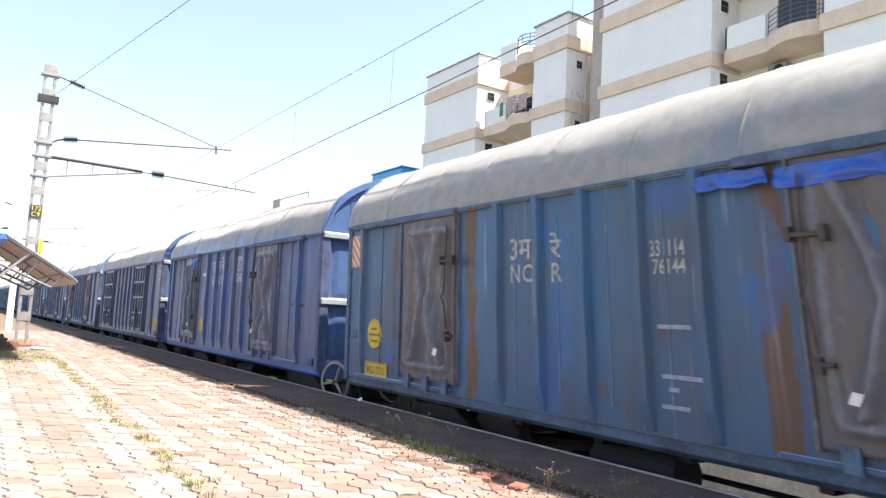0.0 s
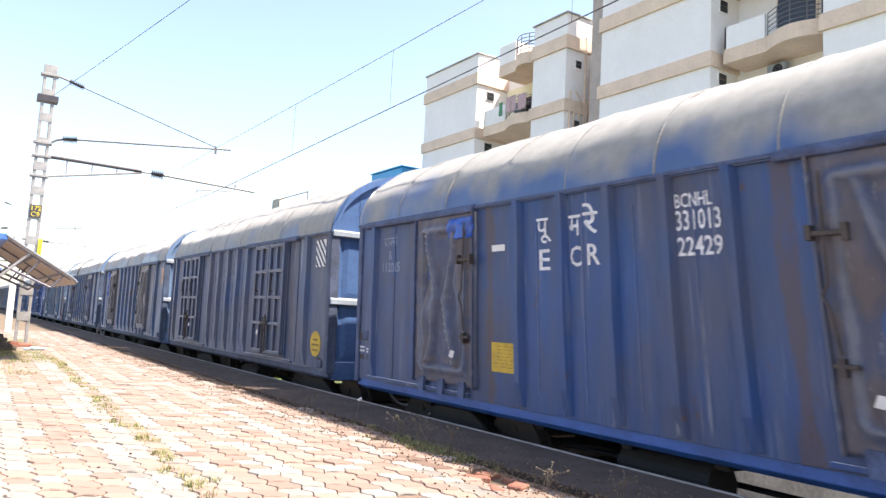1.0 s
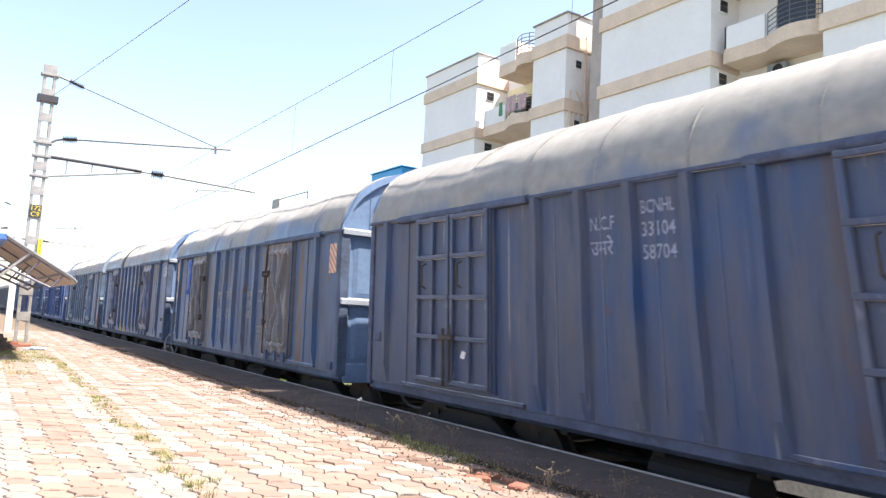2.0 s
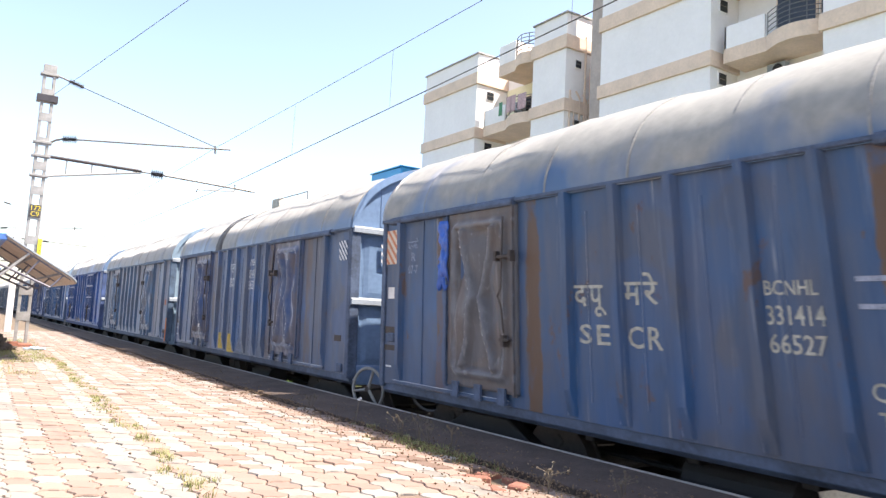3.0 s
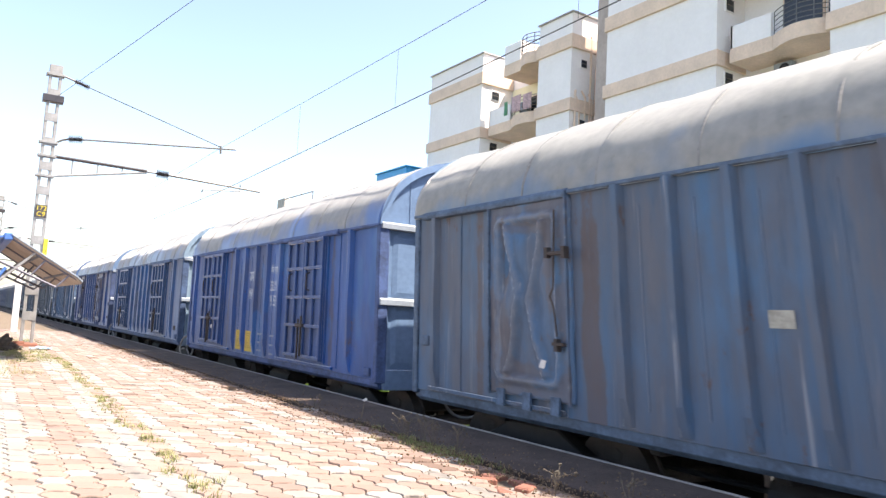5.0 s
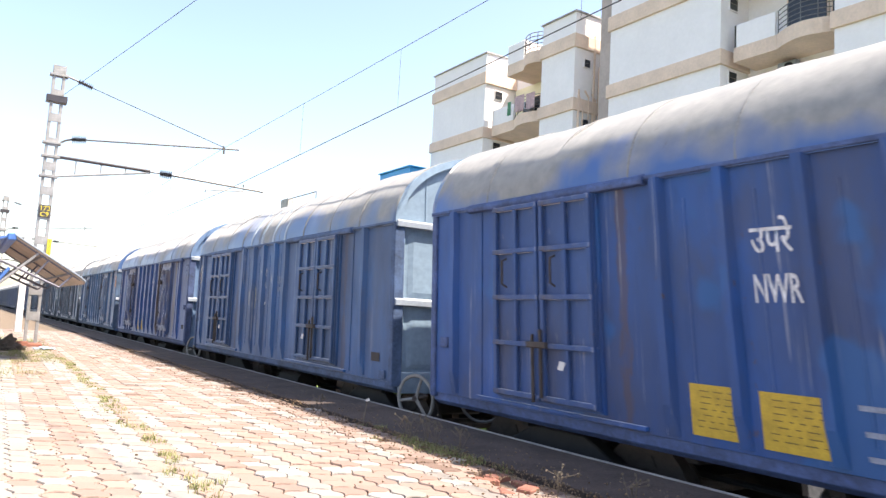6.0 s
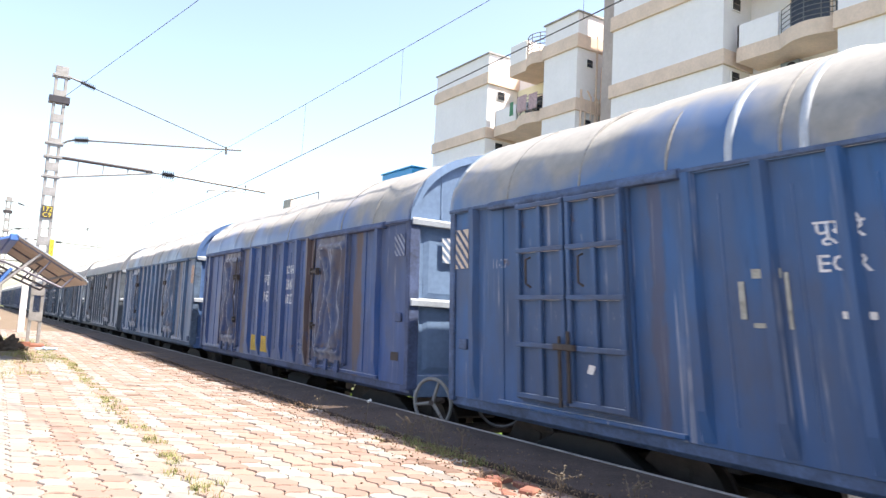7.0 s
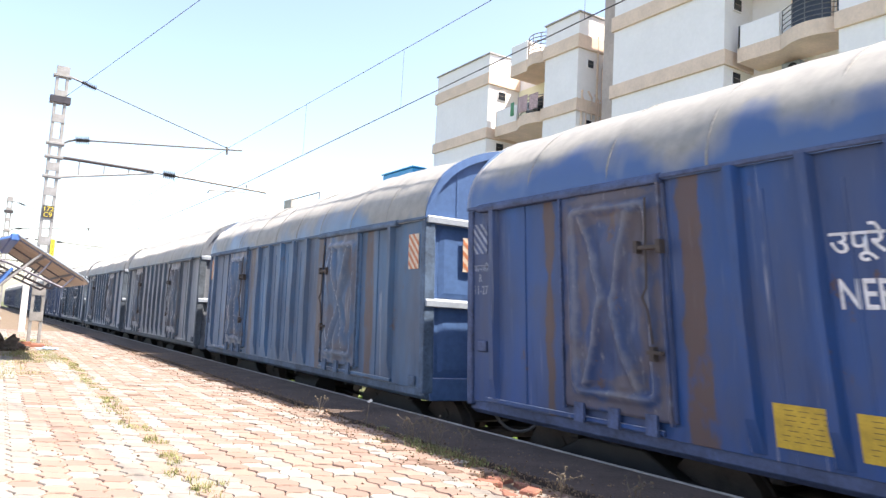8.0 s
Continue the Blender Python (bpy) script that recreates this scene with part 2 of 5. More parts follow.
def part(name, shape, material, parent, label="", smooth=False):
    """One mesh object under a thing or a part; shape is a bmesh or a shared mesh."""
    me = shape if isinstance(shape, bpy.types.Mesh) else finish(name, shape, smooth)
    if not me.materials:
        me.materials.append(material)
    ob = new(name, me)
    ob.material_slots[0].link = "OBJECT"
    ob.material_slots[0].material = material
    ob.parent = parent
    return tagged(ob, label=label)


def thing(name, label, category, m=None, group="", kind=""):
    ob = new(name)
    ob.empty_display_size = 0.2
    if m is not None:
        ob.matrix_world = m
    return tagged(ob, label, category, group, kind)


def solid(name, shape, material, label, category, group="", kind="", smooth=False):
    ob = part(name, shape, material, None, "", smooth)
    return tagged(ob, label, category, group, kind)


SHARED = {}


def shared(key, build, smooth=False):
    if key not in SHARED:
        SHARED[key] = finish(key, build(), smooth)
    return SHARED[key]


# ---- wagon ----
def arch(x):
    return ZE + RISE * math.sqrt(max(0.0, 1 - (x / HW) ** 2))


def roof_shape(ribbed, seed):
    def build():
        bm = bmesh.new()
        n, cols = 26, []
        ys = [-LEN + LEN * i / 120 for i in range(121)]
        for y in ys:
            ring_ = []
            seam = (y % 1.11) / 1.11
            up = 0.012 if min(seam, 1 - seam) < 0.045 else 0.0
            if ribbed:
                seam = (y % 0.57) / 0.57
                up = 0.0
            for i in range(n + 1):
                a = math.pi * i / n
                d = 0.028 * noise.noise(Vector((math.cos(a) * 2.2 + seed * 3, y * 0.9, math.sin(a) * 2.2)))
                d += 0.006 * noise.noise(Vector((math.cos(a) * 5 + seed, y * 3.1, 3)))
                k = 1.018 + up * 0.6 + d * (0.25 + math.sin(a))
                ring_.append((-HW * k * math.cos(a), y, ZE + RISE * k * math.sin(a)))
            cols.append(ring_)
        return sheet(bm, cols, (0, 0, -0.03))
    return shared("roof_%d_%d" % (ribbed, seed), build, True)


def strap_shape(wide, up):
    """An arched band lying on the roof."""
    bm, n, rows = bmesh.new(), 26, []
    for i in range(n + 1):
        a = math.pi * i / n
        c, s = math.cos(a), math.sin(a)
        rows.append([bm.verts.new((-HW * k * c, y, ZE + RISE * k * s)) for y, k in ((-wide / 2, 1.0), (-wide / 2 + 0.008, 1.022 + up), (wide / 2 - 0.008, 1.022 + up), (wide / 2, 1.0))])
    for p, q in zip(rows, rows[1:]):
        for j in range(4):
            bm.faces.new((p[j], q[j], q[(j + 1) % 4], p[(j + 1) % 4]))
    bmesh.ops.recalc_face_normals(bm, faces=bm.faces)
    return bm


def pressed_door_shape(seed):
    """Door leaf with a raised rounded border and the dented remains of pressed diagonals."""
    def build():
        bm = bmesh.new()
        W, H, nx, nz = 1.30, 1.98, 48, 72
        grid = []
        rs = random.Random(seed)
        for j in range(nz + 1):
            row = []
            for i in range(nx + 1):
                u, v = i / nx, j / nz
                y, z = (u - 0.5) * W, v * H
                cy, cz = abs(y) - (W / 2 - 0.17), abs(z - H / 2) - (H / 2 - 0.16)
                dist = math.hypot(max(cy + 0.1, 0), max(cz + 0.1, 0)) + min(max(cy + 0.1, cz + 0.1), 0) - 0.1
                h = 0.045 * math.exp(-(dist / 0.032) ** 2)
                if dist < -0.05:
                    t = abs(z - H / 2) / (H / 2)
                    arm = abs(y) - 0.30 * t - 0.06
                    h += 0.075 * math.exp(-(arm / 0.04) ** 2)
                    h += 0.09 * noise.noise(Vector((y * 3.4 + seed * 5, z * 1.9, seed)))
                h += 0.012 * noise.noise(Vector((y * 7, z * 5 + seed, 2)))
                row.append((-h, -y, z))
            grid.append(row)
        return sheet(bm, grid, (0.045, 0, 0))
    return shared("pressed_door_%d" % seed, build, True)


def leaf_shape():
    return bbox(0.0, 0.03, -0.365, 0.365, 0, 2.0, 0.004)


def shifted(bm, x=0.0, y=0.0, z=0.0):
    bmesh.ops.translate(bm, verts=bm.verts, vec=(x, y, z))
    return bm


def rib_shape():
    """Pressed stanchion of hat section, tapered at its foot."""
    bm = prism(bmesh.new(), [(0.0, -0.068), (-0.075, -0.038), (-0.075, 0.038), (0.0, 0.068)], 2, Z0 + 0.03, ZE - 0.02)
    for v in bm.verts:
        if v.co.z < Z0 + 0.1 and v.co.x < -0.01:
            v.co.x = -0.02
    bmesh.ops.subdivide_edges(bm, edges=[e for e in bm.edges if abs(e.verts[0].co.z - e.verts[1].co.z) > 1], cuts=8)
    for v in bm.verts:
        if v.co.x < -0.01 and Z0 + 0.1 < v.co.z:
            v.co.x = -0.072 + 0.006 * math.sin(v.co.z * 5)
    return bm


def end_sheet_shape():
    """End wall sheet, with its arched top and two shallow pressed panels a storey."""
    pts = [(-HW + 0.06, Z0), (HW - 0.06, Z0)] + [((HW - 0.05) * math.cos(a), ZE + (RISE - 0.04) * math.sin(a)) for a in (math.pi * i / 22 for i in range(23))]
    return prism(bmesh.new(), pts, 1, 0.0, 0.03)


def rim_shape():
    """Arched flange that closes the roof's end."""
    bm = bmesh.new()
    n, rows = 26, []
    for i in range(n + 1):
        a = math.pi * i / n
        c, s = math.cos(a), math.sin(a)
        rows.append([bm.verts.new((-(HW + o) * c, y, ZE + (RISE + o) * s)) for y, o in ((0, 0.03), (0, -0.075), (0.05, -0.075), (0.05, 0.03))])
    for p, q in zip(rows, rows[1:]):
        for j in range(4):
            bm.faces.new((p[j], q[j], q[(j + 1) % 4], p[(j + 1) % 4]))
    bm.faces.new(rows[0][::-1]), bm.faces.new(rows[-1])
    bmesh.ops.recalc_face_normals(bm, faces=bm.faces)
    return bm


def pillow_panel(x0, x1, z0, z1):
    """A shallow pressed panel: a rounded raised field that falls off towards its edges."""
    bm, nx, nz, rows = bmesh.new(), 12, 14, []
    for j in range(nz + 1):
        row = []
        for i in range(nx + 1):
            x, z = x0 + (x1 - x0) * i / nx, z0 + (z1 - z0) * j / nz
            d = min(x - x0, x1 - x, z - z0, z1 - z) / 0.07
            row.append((x, -0.016 * min(1.0, d) ** 0.7 - 0.008 * noise.noise(Vector((x * 2.5, z * 2.5, 1.7))), z))
        rows.append(row)
    return sheet(bm, rows, (0, 0.01, 0))


def end_post_shape(x):
    top = arch(x) - 0.05
    bm = prism(bmesh.new(), [(-0.15, Z0), (0.0, Z0), (0.0, top), (-0.11, top), (-0.15, top - 0.25)], 0, x - 0.035, x + 0.035)
    return bevel(bm, 0.008)


def ledge_shape(z):
    bm = prism(bmesh.new(), [(-0.10, z), (-0.10, z + 0.085), (-0.08, z + 0.10), (0.0, z + 0.115), (0.0, z)], 0, -HW - 0.005, HW + 0.005)
    return bevel(bm, 0.008)


def wheelset_shape():
    bm = bmesh.new()
    rod(bm, (-0.84, 0, 0), (0.84, 0, 0), 0.08, seg=12)
    for s in (-1, 1):
        rod(bm, (s * 0.78, 0, 0), (s * 0.91, 0, 0), 0.50, seg=28)
        rod(bm, (s * 0.75, 0, 0), (s * 0.78, 0, 0), 0.53, seg=28)
        for i in range(5):
            a = 2 * math.pi * i / 5
            box(bm, s * 0.905 - 0.02, s * 0.905 + 0.02, 0.28 * math.cos(a) - 0.05, 0.28 * math.cos(a) + 0.05, 0.28 * math.sin(a) - 0.05, 0.28 * math.sin(a) + 0.05)
    return bm


def side_frame_shape():
    pts = [(-1.25, 0.42), (-1.25, 0.66), (-0.8, 0.72), (-0.4, 0.92), (0.4, 0.92), (0.8, 0.72), (1.25, 0.66), (1.25, 0.42), (0.9, 0.48), (0.45, 0.30), (-0.45, 0.30), (-0.9, 0.48)]
    return bevel(prism(bmesh.new(), pts, 0, -0.09, 0.09), 0.015)


def lettering(text, y, z, wide, high, parent, material, label=""):
    """Painted letters on the side; y is the left end as read, z the foot."""
    key = "text_%s_%.2f_%.2f" % (text, wide, high)
    if key not in SHARED:
        cu = bpy.data.curves.new("letters", "FONT")
        cu.body, cu.size, cu.resolution_u, cu.offset = text, 1.0, 2, 0.012
        ob = bpy.data.objects.new("letters", cu)
        scene.collection.objects.link(ob)
        me = bpy.data.meshes.new_from_object(ob.evaluated_get(bpy.context.evaluated_depsgraph_get()))
        bpy.data.objects.remove(ob)
        xs, zs = [v.co.x for v in me.vertices], [v.co.y for v in me.vertices]
        me.transform(Matrix.Translation((-min(xs), -min(zs), 0)))
        sx, sz = wide / (max(xs) - min(xs)), high / (max(zs) - min(zs))
        me.transform(Matrix(((0, 0, -1, 0), (-sx, 0, 0, 0), (0, sz, 0, 0), (0, 0, 0, 1))))
        me.materials.clear()
        SHARED[key] = me
    ob = part("lettering", SHARED[key], material, parent, label)
    ob.location = (-HW - 0.006, y, z)
    return ob


def label_plate(y, z, w, h, parent, material=None, bars=True, label="yellow stencilled label"):
    m = material or M_YELLOW
    pl = part("label_plate", shared("plate_%.2f_%.2f" % (w, h), lambda: bbox(-0.004, 0.0, -w, 0, 0, h, 0)), m, parent, label)
    pl.location = (-HW - 0.006, y, z)
    if bars:
        def build():
            bm, rs = bmesh.new(), random.Random(5)
            for i in range(7):
                zz, yy = h * (0.86 - i * 0.115), -0.1 * w - rs.random() * 0.15 * w
                while yy > -0.88 * w:
                    l = rs.uniform(0.06, 0.2) * w
                    box(bm, -0.006, -0.001, max(yy - l, -0.92 * w), yy, zz, zz + h * 0.022)
                    yy -= l + 0.09 * w
            return bm
        part("faded_print", shared("bars_%.2f_%.2f" % (w, h), build), M_INK, pl)
    return pl


def hatch_panel(y, z, w, h, parent, bg, fg, face="side"):
    """Plate with slanted bars, on the side or on the end wall."""
    def build_bg():
        return bbox(-0.004, 0.0, -w, 0, 0, h, 0)

    k = 6
    step = (w + h) / k

    def bar(i):
        o = -w + i * step - h
        cut = lambda v: max(-w, min(0.0, v))
        poly = []
        for side in (0.0, 0.45 * step):
            line = []
            for zz in (0.0, h):
                line.append((o + side + zz, zz))
            (a0, z0), (a1, z1) = line
            lo, hi = cut(a0), cut(a1)
            if hi - lo > 1e-4:
                poly.append([(lo, lo - a0), (hi, hi - a0)])
        return poly

    pl = part("hatched_panel", shared("hbg_%.2f_%.2f" % (w, h), build_bg), bg, parent, "panel with slanted warning bars")
    for i in range(k + 1):
        ends = bar(i)
        if len(ends) == 2:
            (a, b), (c, d) = ends
            part("slanted_bar", shared("hbar_%.2f_%.2f_%d" % (w, h, i), lambda: prism(bmesh.new(), [a, c, d, b], 0, -0.007, -0.004)), fg, pl)
    if face == "side":
        pl.location = (-HW - 0.006, y, z)
    else:
        pl.matrix_basis = pose(-HW + 0.14 + w, -LEN + 0.008, z, 0, 0, 90) if y is None else pose(y, -LEN + 0.008, z, 0, 0, 90)
    return pl


# builders spaced the stanchions differently
RIBS = {
    0: (-3.66, -4.32, -4.97, -5.64, -6.27),
    1: (-3.65, -4.33, -4.96, -5.61, -6.23),
    3: (-3.66, -4.30, -4.94, -5.62, -6.21),
    4: (-3.48, -4.10, -4.72, -5.37, -5.93, -6.42),
    5: (-3.53, -4.12, -4.71, -5.29, -5.91),
    6: (-3.60, -4.24, -4.91, -5.53, -6.20),
    7: (-3.54, -4.20, -4.79, -5.40, -5.95),
    8: (-3.58, -4.18, -4.80, -5.41, -6.03, -6.54),
}
DOOR_TONE = {0: (0.095, 0.100, 0.112), 1: (0.040, 0.062, 0.135), 3: (0.088, 0.090, 0.102), 4: (0.030, 0.068, 0.175), 8: (0.018, 0.052, 0.155)}
NEAR_DOOR = {0: -7.70}
GREY_BLUE = (0.10, 0.125, 0.20)
# index: door kind, paint (blue, dust, rust, fresh patches), roof dust, ribbed roof, brake wheel
KINDS = {
    -1: ("x", GREY_BLUE, 0.5, 0.6, 0.0, 0.9, 0, 0),
    0: ("x", (0.066, 0.132, 0.26), 0.42, 1.0, 0.5, 1.0, 0, 0),
    1: ("x", (0.036, 0.080, 0.26), 0.42, 0.55, 0.0, 0.38, 0, 1),
    2: ("g", (0.05, 0.075, 0.20), 0.55, 0.35, 0.0, 0.75, 0, 0),
    3: ("x", (0.036, 0.088, 0.22), 0.50, 1.0, 0.2, 0.5, 0, 0),
    4: ("x", (0.048, 0.092, 0.225), 0.58, 0.7, 0.3, 0.55, 0, 1),
    5: ("x", (0.11, 0.165, 0.31), 0.62, 0.60, 0.0, 0.8, 0, 0),
    6: ("g", (0.024, 0.105, 0.385), 0.22, 0.55, 0.75, 0.55, 0, 0),
    7: ("g", (0.050, 0.125, 0.33), 0.30, 0.40, 0.0, 0.35, 1, 1),
    8: ("x", (0.020, 0.078, 0.275), 0.28, 0.85, 0.0, 0.36, 0, 1),
    9: ("x", (0.09, 0.15, 0.30), 0.35, 0.8, 0.0, 0.6, 0, 0),
    10: ("x", (0.10, 0.11, 0.16), 0.6, 0.5, 0.0, 0.9, 0, 0),
}
STRIPE = {0: "o", 3: "o", 9: "o", 2: "w", 4: "p", 7: "c", 8: "p"}
WAGONS, WHEELSETS = {}, []


def wagon(k):
    rs = random.Random(k + 50)
    kind = KINDS.get(k) or (rs.choice("xxg"), rs.choice([(0.10, 0.12, 0.19), (0.06, 0.09, 0.22), (0.06, 0.12, 0.28)]), rs.uniform(0.35, 0.6), rs.uniform(0.4, 0.8), 0.0, rs.uniform(0.6, 0.95), 0, k % 3 == 0)
    doors, blue, dust, rust, patch, rdust, ribbed, wheel = kind
    sat = (blue[2] - blue[0]) / blue[2]
    blue = ((0.52 - 0.22 * sat) * blue[0], 0.75 * blue[1], 0.77 * blue[2])
    tone = "bright blue" if blue[2] > 0.31 else "grey-blue" if blue[2] < 0.18 else "faded blue"
    w = thing("covered_wagon", "%s goods wagon with %s doors, rust and dusty roof" % (tone, "pressed steel" if doors == "x" else "braced double"), "train wagon", pose(TX, F0 + k * PITCH_W, RAIL), "wagons of the goods train")
    paint = wagon_paint("wagon_paint", blue, dust, rust, k + 3, patch, door=NEAR_DOOR.get(k, -7.50))
    roofm = roof_paint("wagon_roof_paint", tuple(c * 0.9 + q for c, q in zip(blue, (0.030, 0.040, 0.052))), rdust * 0.55, k + 2)
    trimm = plain("wagon_trim_paint", tuple(0.5 * c + 0.30 * q for c, q in zip(blue, (0.13, 0.122, 0.12))), 0.7, vary=0.5, scale=3)
    sillm = plain("wagon_sill_paint", (0.02, 0.085, 0.30), 0.5, vary=0.3, scale=3) if k == 1 else trimm
    endm = plain("wagon_end_paint", (0.205, 0.285, 0.365) if k in (5, 7) else (0.13, 0.205, 0.33) if k in (3, 4, 6, 8) else (0.15, 0.165, 0.19) if k > 9 else (0.06, 0.12, 0.26), 0.4, vary=0.2, scale=1.5)
    tone_d = DOOR_TONE.get(k)
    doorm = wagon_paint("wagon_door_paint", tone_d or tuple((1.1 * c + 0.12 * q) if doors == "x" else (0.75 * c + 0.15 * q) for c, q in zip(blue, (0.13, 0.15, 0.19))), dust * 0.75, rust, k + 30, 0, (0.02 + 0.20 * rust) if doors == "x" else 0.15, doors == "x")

    part("side_wall", shared("side_wall", lambda: bbox(-HW, -HW + 0.05, -LEN + 0.05, -0.05, Z0, ZE + 0.02, 0.004)), paint, w)
    part("side_wall", shared("side_wall_back", lambda: bbox(HW - 0.05, HW, -LEN + 0.05, -0.05, Z0, ZE + 0.02, 0.004)), paint, w)
    part("floor_frame", shared("floor_frame", lambda: bbox(-HW + 0.10, HW - 0.10, -LEN + 0.1, -0.1, Z0 - 0.1, Z0 + 0.02, 0.01)), M_DARK, w)
    part("centre_sill", shared("centre_sill", lambda: bbox(-0.2, 0.2, -LEN + 0.1, -0.1, 0.78, Z0 - 0.09, 0.01)), M_DARK, w)
    for y in (-1.2, -3.4, -4.6, -5.6, -6.8, -8.8):
        part("cross_bearer", shared("cross_bearer%.1f" % y, lambda: bbox(-HW + 0.45, HW - 0.45, y - 0.06, y + 0.06, 0.90, Z0 - 0.08, 0.01)), M_DARK, w)
    part("brake_cylinder", shared("brake_cylinder", lambda: rod(bmesh.new(), (-0.9, -4.4, 0.72), (-0.9, -5.4, 0.72), 0.2, seg=18)), M_DARK, w)
    part("brake_rod", shared("brake_rod", lambda: pipe(bmesh.new(), [(-0.5, -2.2, 0.7), (-0.5, -7.8, 0.66)], 0.03)), M_DARK, w)
    for s in (-1, 1):
        part("side_sill", shared("side_sill%d" % s, lambda: bevel(prism(bmesh.new(), [(s * (HW - 0.02), Z0 + 0.015), (s * (HW - 0.02), Z0 - 0.09), (s * (HW - 0.09), Z0 - 0.14), (s * (HW - 0.09), Z0 + 0.015)], 1, -LEN + 0.02, -0.02), 0.006)), sillm, w)
    part("roof", roof_shape(ribbed, k % 4), roofm, w, "dusty curved sheet roof")
    for s in (-1, 1):
        part("gutter", shared("gutter%d" % s, lambda: bevel(prism(bmesh.new(), [(s * (HW - 0.01), ZE - 0.03), (s * (HW + 0.05), ZE - 0.02), (s * (HW + 0.05), ZE + 0.015), (s * (HW - 0.01), ZE + 0.03)], 1, -LEN, 0), 0.006)), trimm, w)
    if ribbed:
        for y in (-3.95, -4.58, -5.20, -5.82):
            part("roof_strap", shared("roof_strap", lambda: strap_shape(0.075, 0.006), True), M_STRAP, w, "pale sealing strip").location = (0, y, 0)
    if k <= 9:
        for i in range(1, 9):
            part("roof_seam", shared("roof_seam", lambda: strap_shape(0.035, 0.002), True), M_SEAM, w).location = (0, -i * 1.11 + 0.05 * math.sin(i * 5 + k), 0)
    if k == 4:
        part("roof_strap", shared("soot_band", lambda: strap_shape(0.42, 0.004), True), M_SOOT, w, "dark sealed band across the roof").location = (0, -3.32, 0)
    # stanchions
    inner = list(RIBS.get(k, (-3.58, -4.22, -4.85, -5.48, -6.10)))
    ys = inner + [-0.50, -LEN + (0.65 if k == 5 else 0.90)]
    for y in ys:
        part("rib", shared("rib%.2f" % y, lambda: shifted(rib_shape(), -HW, y)), paint, w)
    for y in (-0.045, -LEN + 0.045):
        part("corner_post", shared("corner_post", lambda: bbox(-HW - 0.03, -HW + 0.13, -0.05, 0.05, Z0 - 0.05, ZE, 0.012)), trimm, w).location = (0, y, 0)
        part("corner_post", shared("corner_post_b", lambda: bbox(HW - 0.13, HW + 0.03, -0.05, 0.05, Z0 - 0.05, ZE, 0.012)), trimm, w).location = (0, y, 0)
    # panel seams
    for y in (-1.02, -LEN + 1.32):
        part("seam", shared("seam%.2f" % y, lambda: bbox(-HW - 0.012, -HW + 0.01, y - 0.012, y + 0.012, Z0 + 0.05, ZE - 0.05, 0.003)), paint, w)
    if k <= 9:
        for a, b in zip(inner, inner[1:]):
            yy = (a + b) / 2 + 0.06
            part("press_line", shared("press_line%.2f" % yy, lambda: bevel(prism(bmesh.new(), [(-HW, yy - 0.014), (-HW - 0.009, yy), (-HW, yy + 0.014)], 2, Z0 + 0.18, ZE - 0.22), 0.002)), paint, w)
    # doors
    for n, (yc, hood) in enumerate(((-2.26, (-2.85, -0.28)), (NEAR_DOOR.get(k, -7.50), (-9.38, -6.55))) if doors == "x" else ((-2.12, (-3.45, -0.85)), (-7.49, (-8.75, -5.95)))):
        part("door_hood", shared("door_hood", lambda: bevel(prism(bmesh.new(), [(-HW - 0.075, ZE - 0.06), (-HW - 0.085, ZE - 0.03), (-HW - 0.075, ZE + 0.01), (-HW + 0.02, ZE + 0.06), (-HW + 0.02, ZE - 0.06)], 1, -1.33, 1.33), 0.006)), trimm, w).location = (0, sum(hood) / 2, 0)
        part("door_track", shared("door_track", lambda: bbox(-HW - 0.04, -HW + 0.01, -1.2, 1.2, Z0 + 0.02, Z0 + 0.06, 0.006)), paint, w).location = (0, sum(hood) / 2, 0)
        if doors == "x":
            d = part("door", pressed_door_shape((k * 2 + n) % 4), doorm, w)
            d.location = (-HW - 0.045, yc, Z0 + 0.13)
            lean = -0.62 if n == 0 else 0.62
            part("latch_bar", shared("latch_bar", lambda: pipe(bmesh.new(), [(-0.06, 0, 0.62), (-0.075, 0.02, 0.9), (-0.09, 0.06, 1.0), (-0.075, 0.02, 1.08), (-0.06, 0, 1.85)], 0.011)), M_IRON, d).location = (0, lean * 0.83, 0)
            part("hasp", shared("hasp", lambda: box(box(bbox(-0.08, -0.03, -0.14, 0.14, -0.018, 0.018, 0.006), -0.095, -0.03, -0.165, -0.12, -0.055, 0.06), -0.09, -0.03, 0.09, 0.13, -0.045, 0.06)), M_IRON, d).location = (0, lean * 0.83, 1.42)
            part("handle", shared("handle", lambda: box(bbox(-0.08, -0.03, -0.10, 0.06, -0.016, 0.016, 0.005), -0.085, -0.03, -0.022, 0.022, -0.07, 0.05)), M_IRON, d).location = (0, lean * 0.83, 0.55)
            part("edge_strip", shared("edge_strip", lambda: bbox(-0.03, 0.02, -0.012, 0.012, -0.02, 2.0, 0.004)), trimm, d).location = (0, -lean, 0)
            part("edge_strip", SHARED["edge_strip"], doorm, d).location = (0, lean, 0)
            for j in (-0.42, 0.0, 0.42):
                part("foot_bracket", shared("foot_bracket", lambda: prism(bmesh.new(), [(-0.035, -0.12), (0.0, -0.12), (0.0, 0.05), (-0.025, 0.05)], 1, -0.06, 0.06)), trimm, d).location = (0, j, 0)
        else:
            d = part("double_door", shared("door_back", lambda: bbox(-0.005, 0.04, -0.77, 0.77, -0.02, 2.02, 0.004)), paint, w)
            d.location = (-HW - 0.03, yc, Z0 + 0.11)
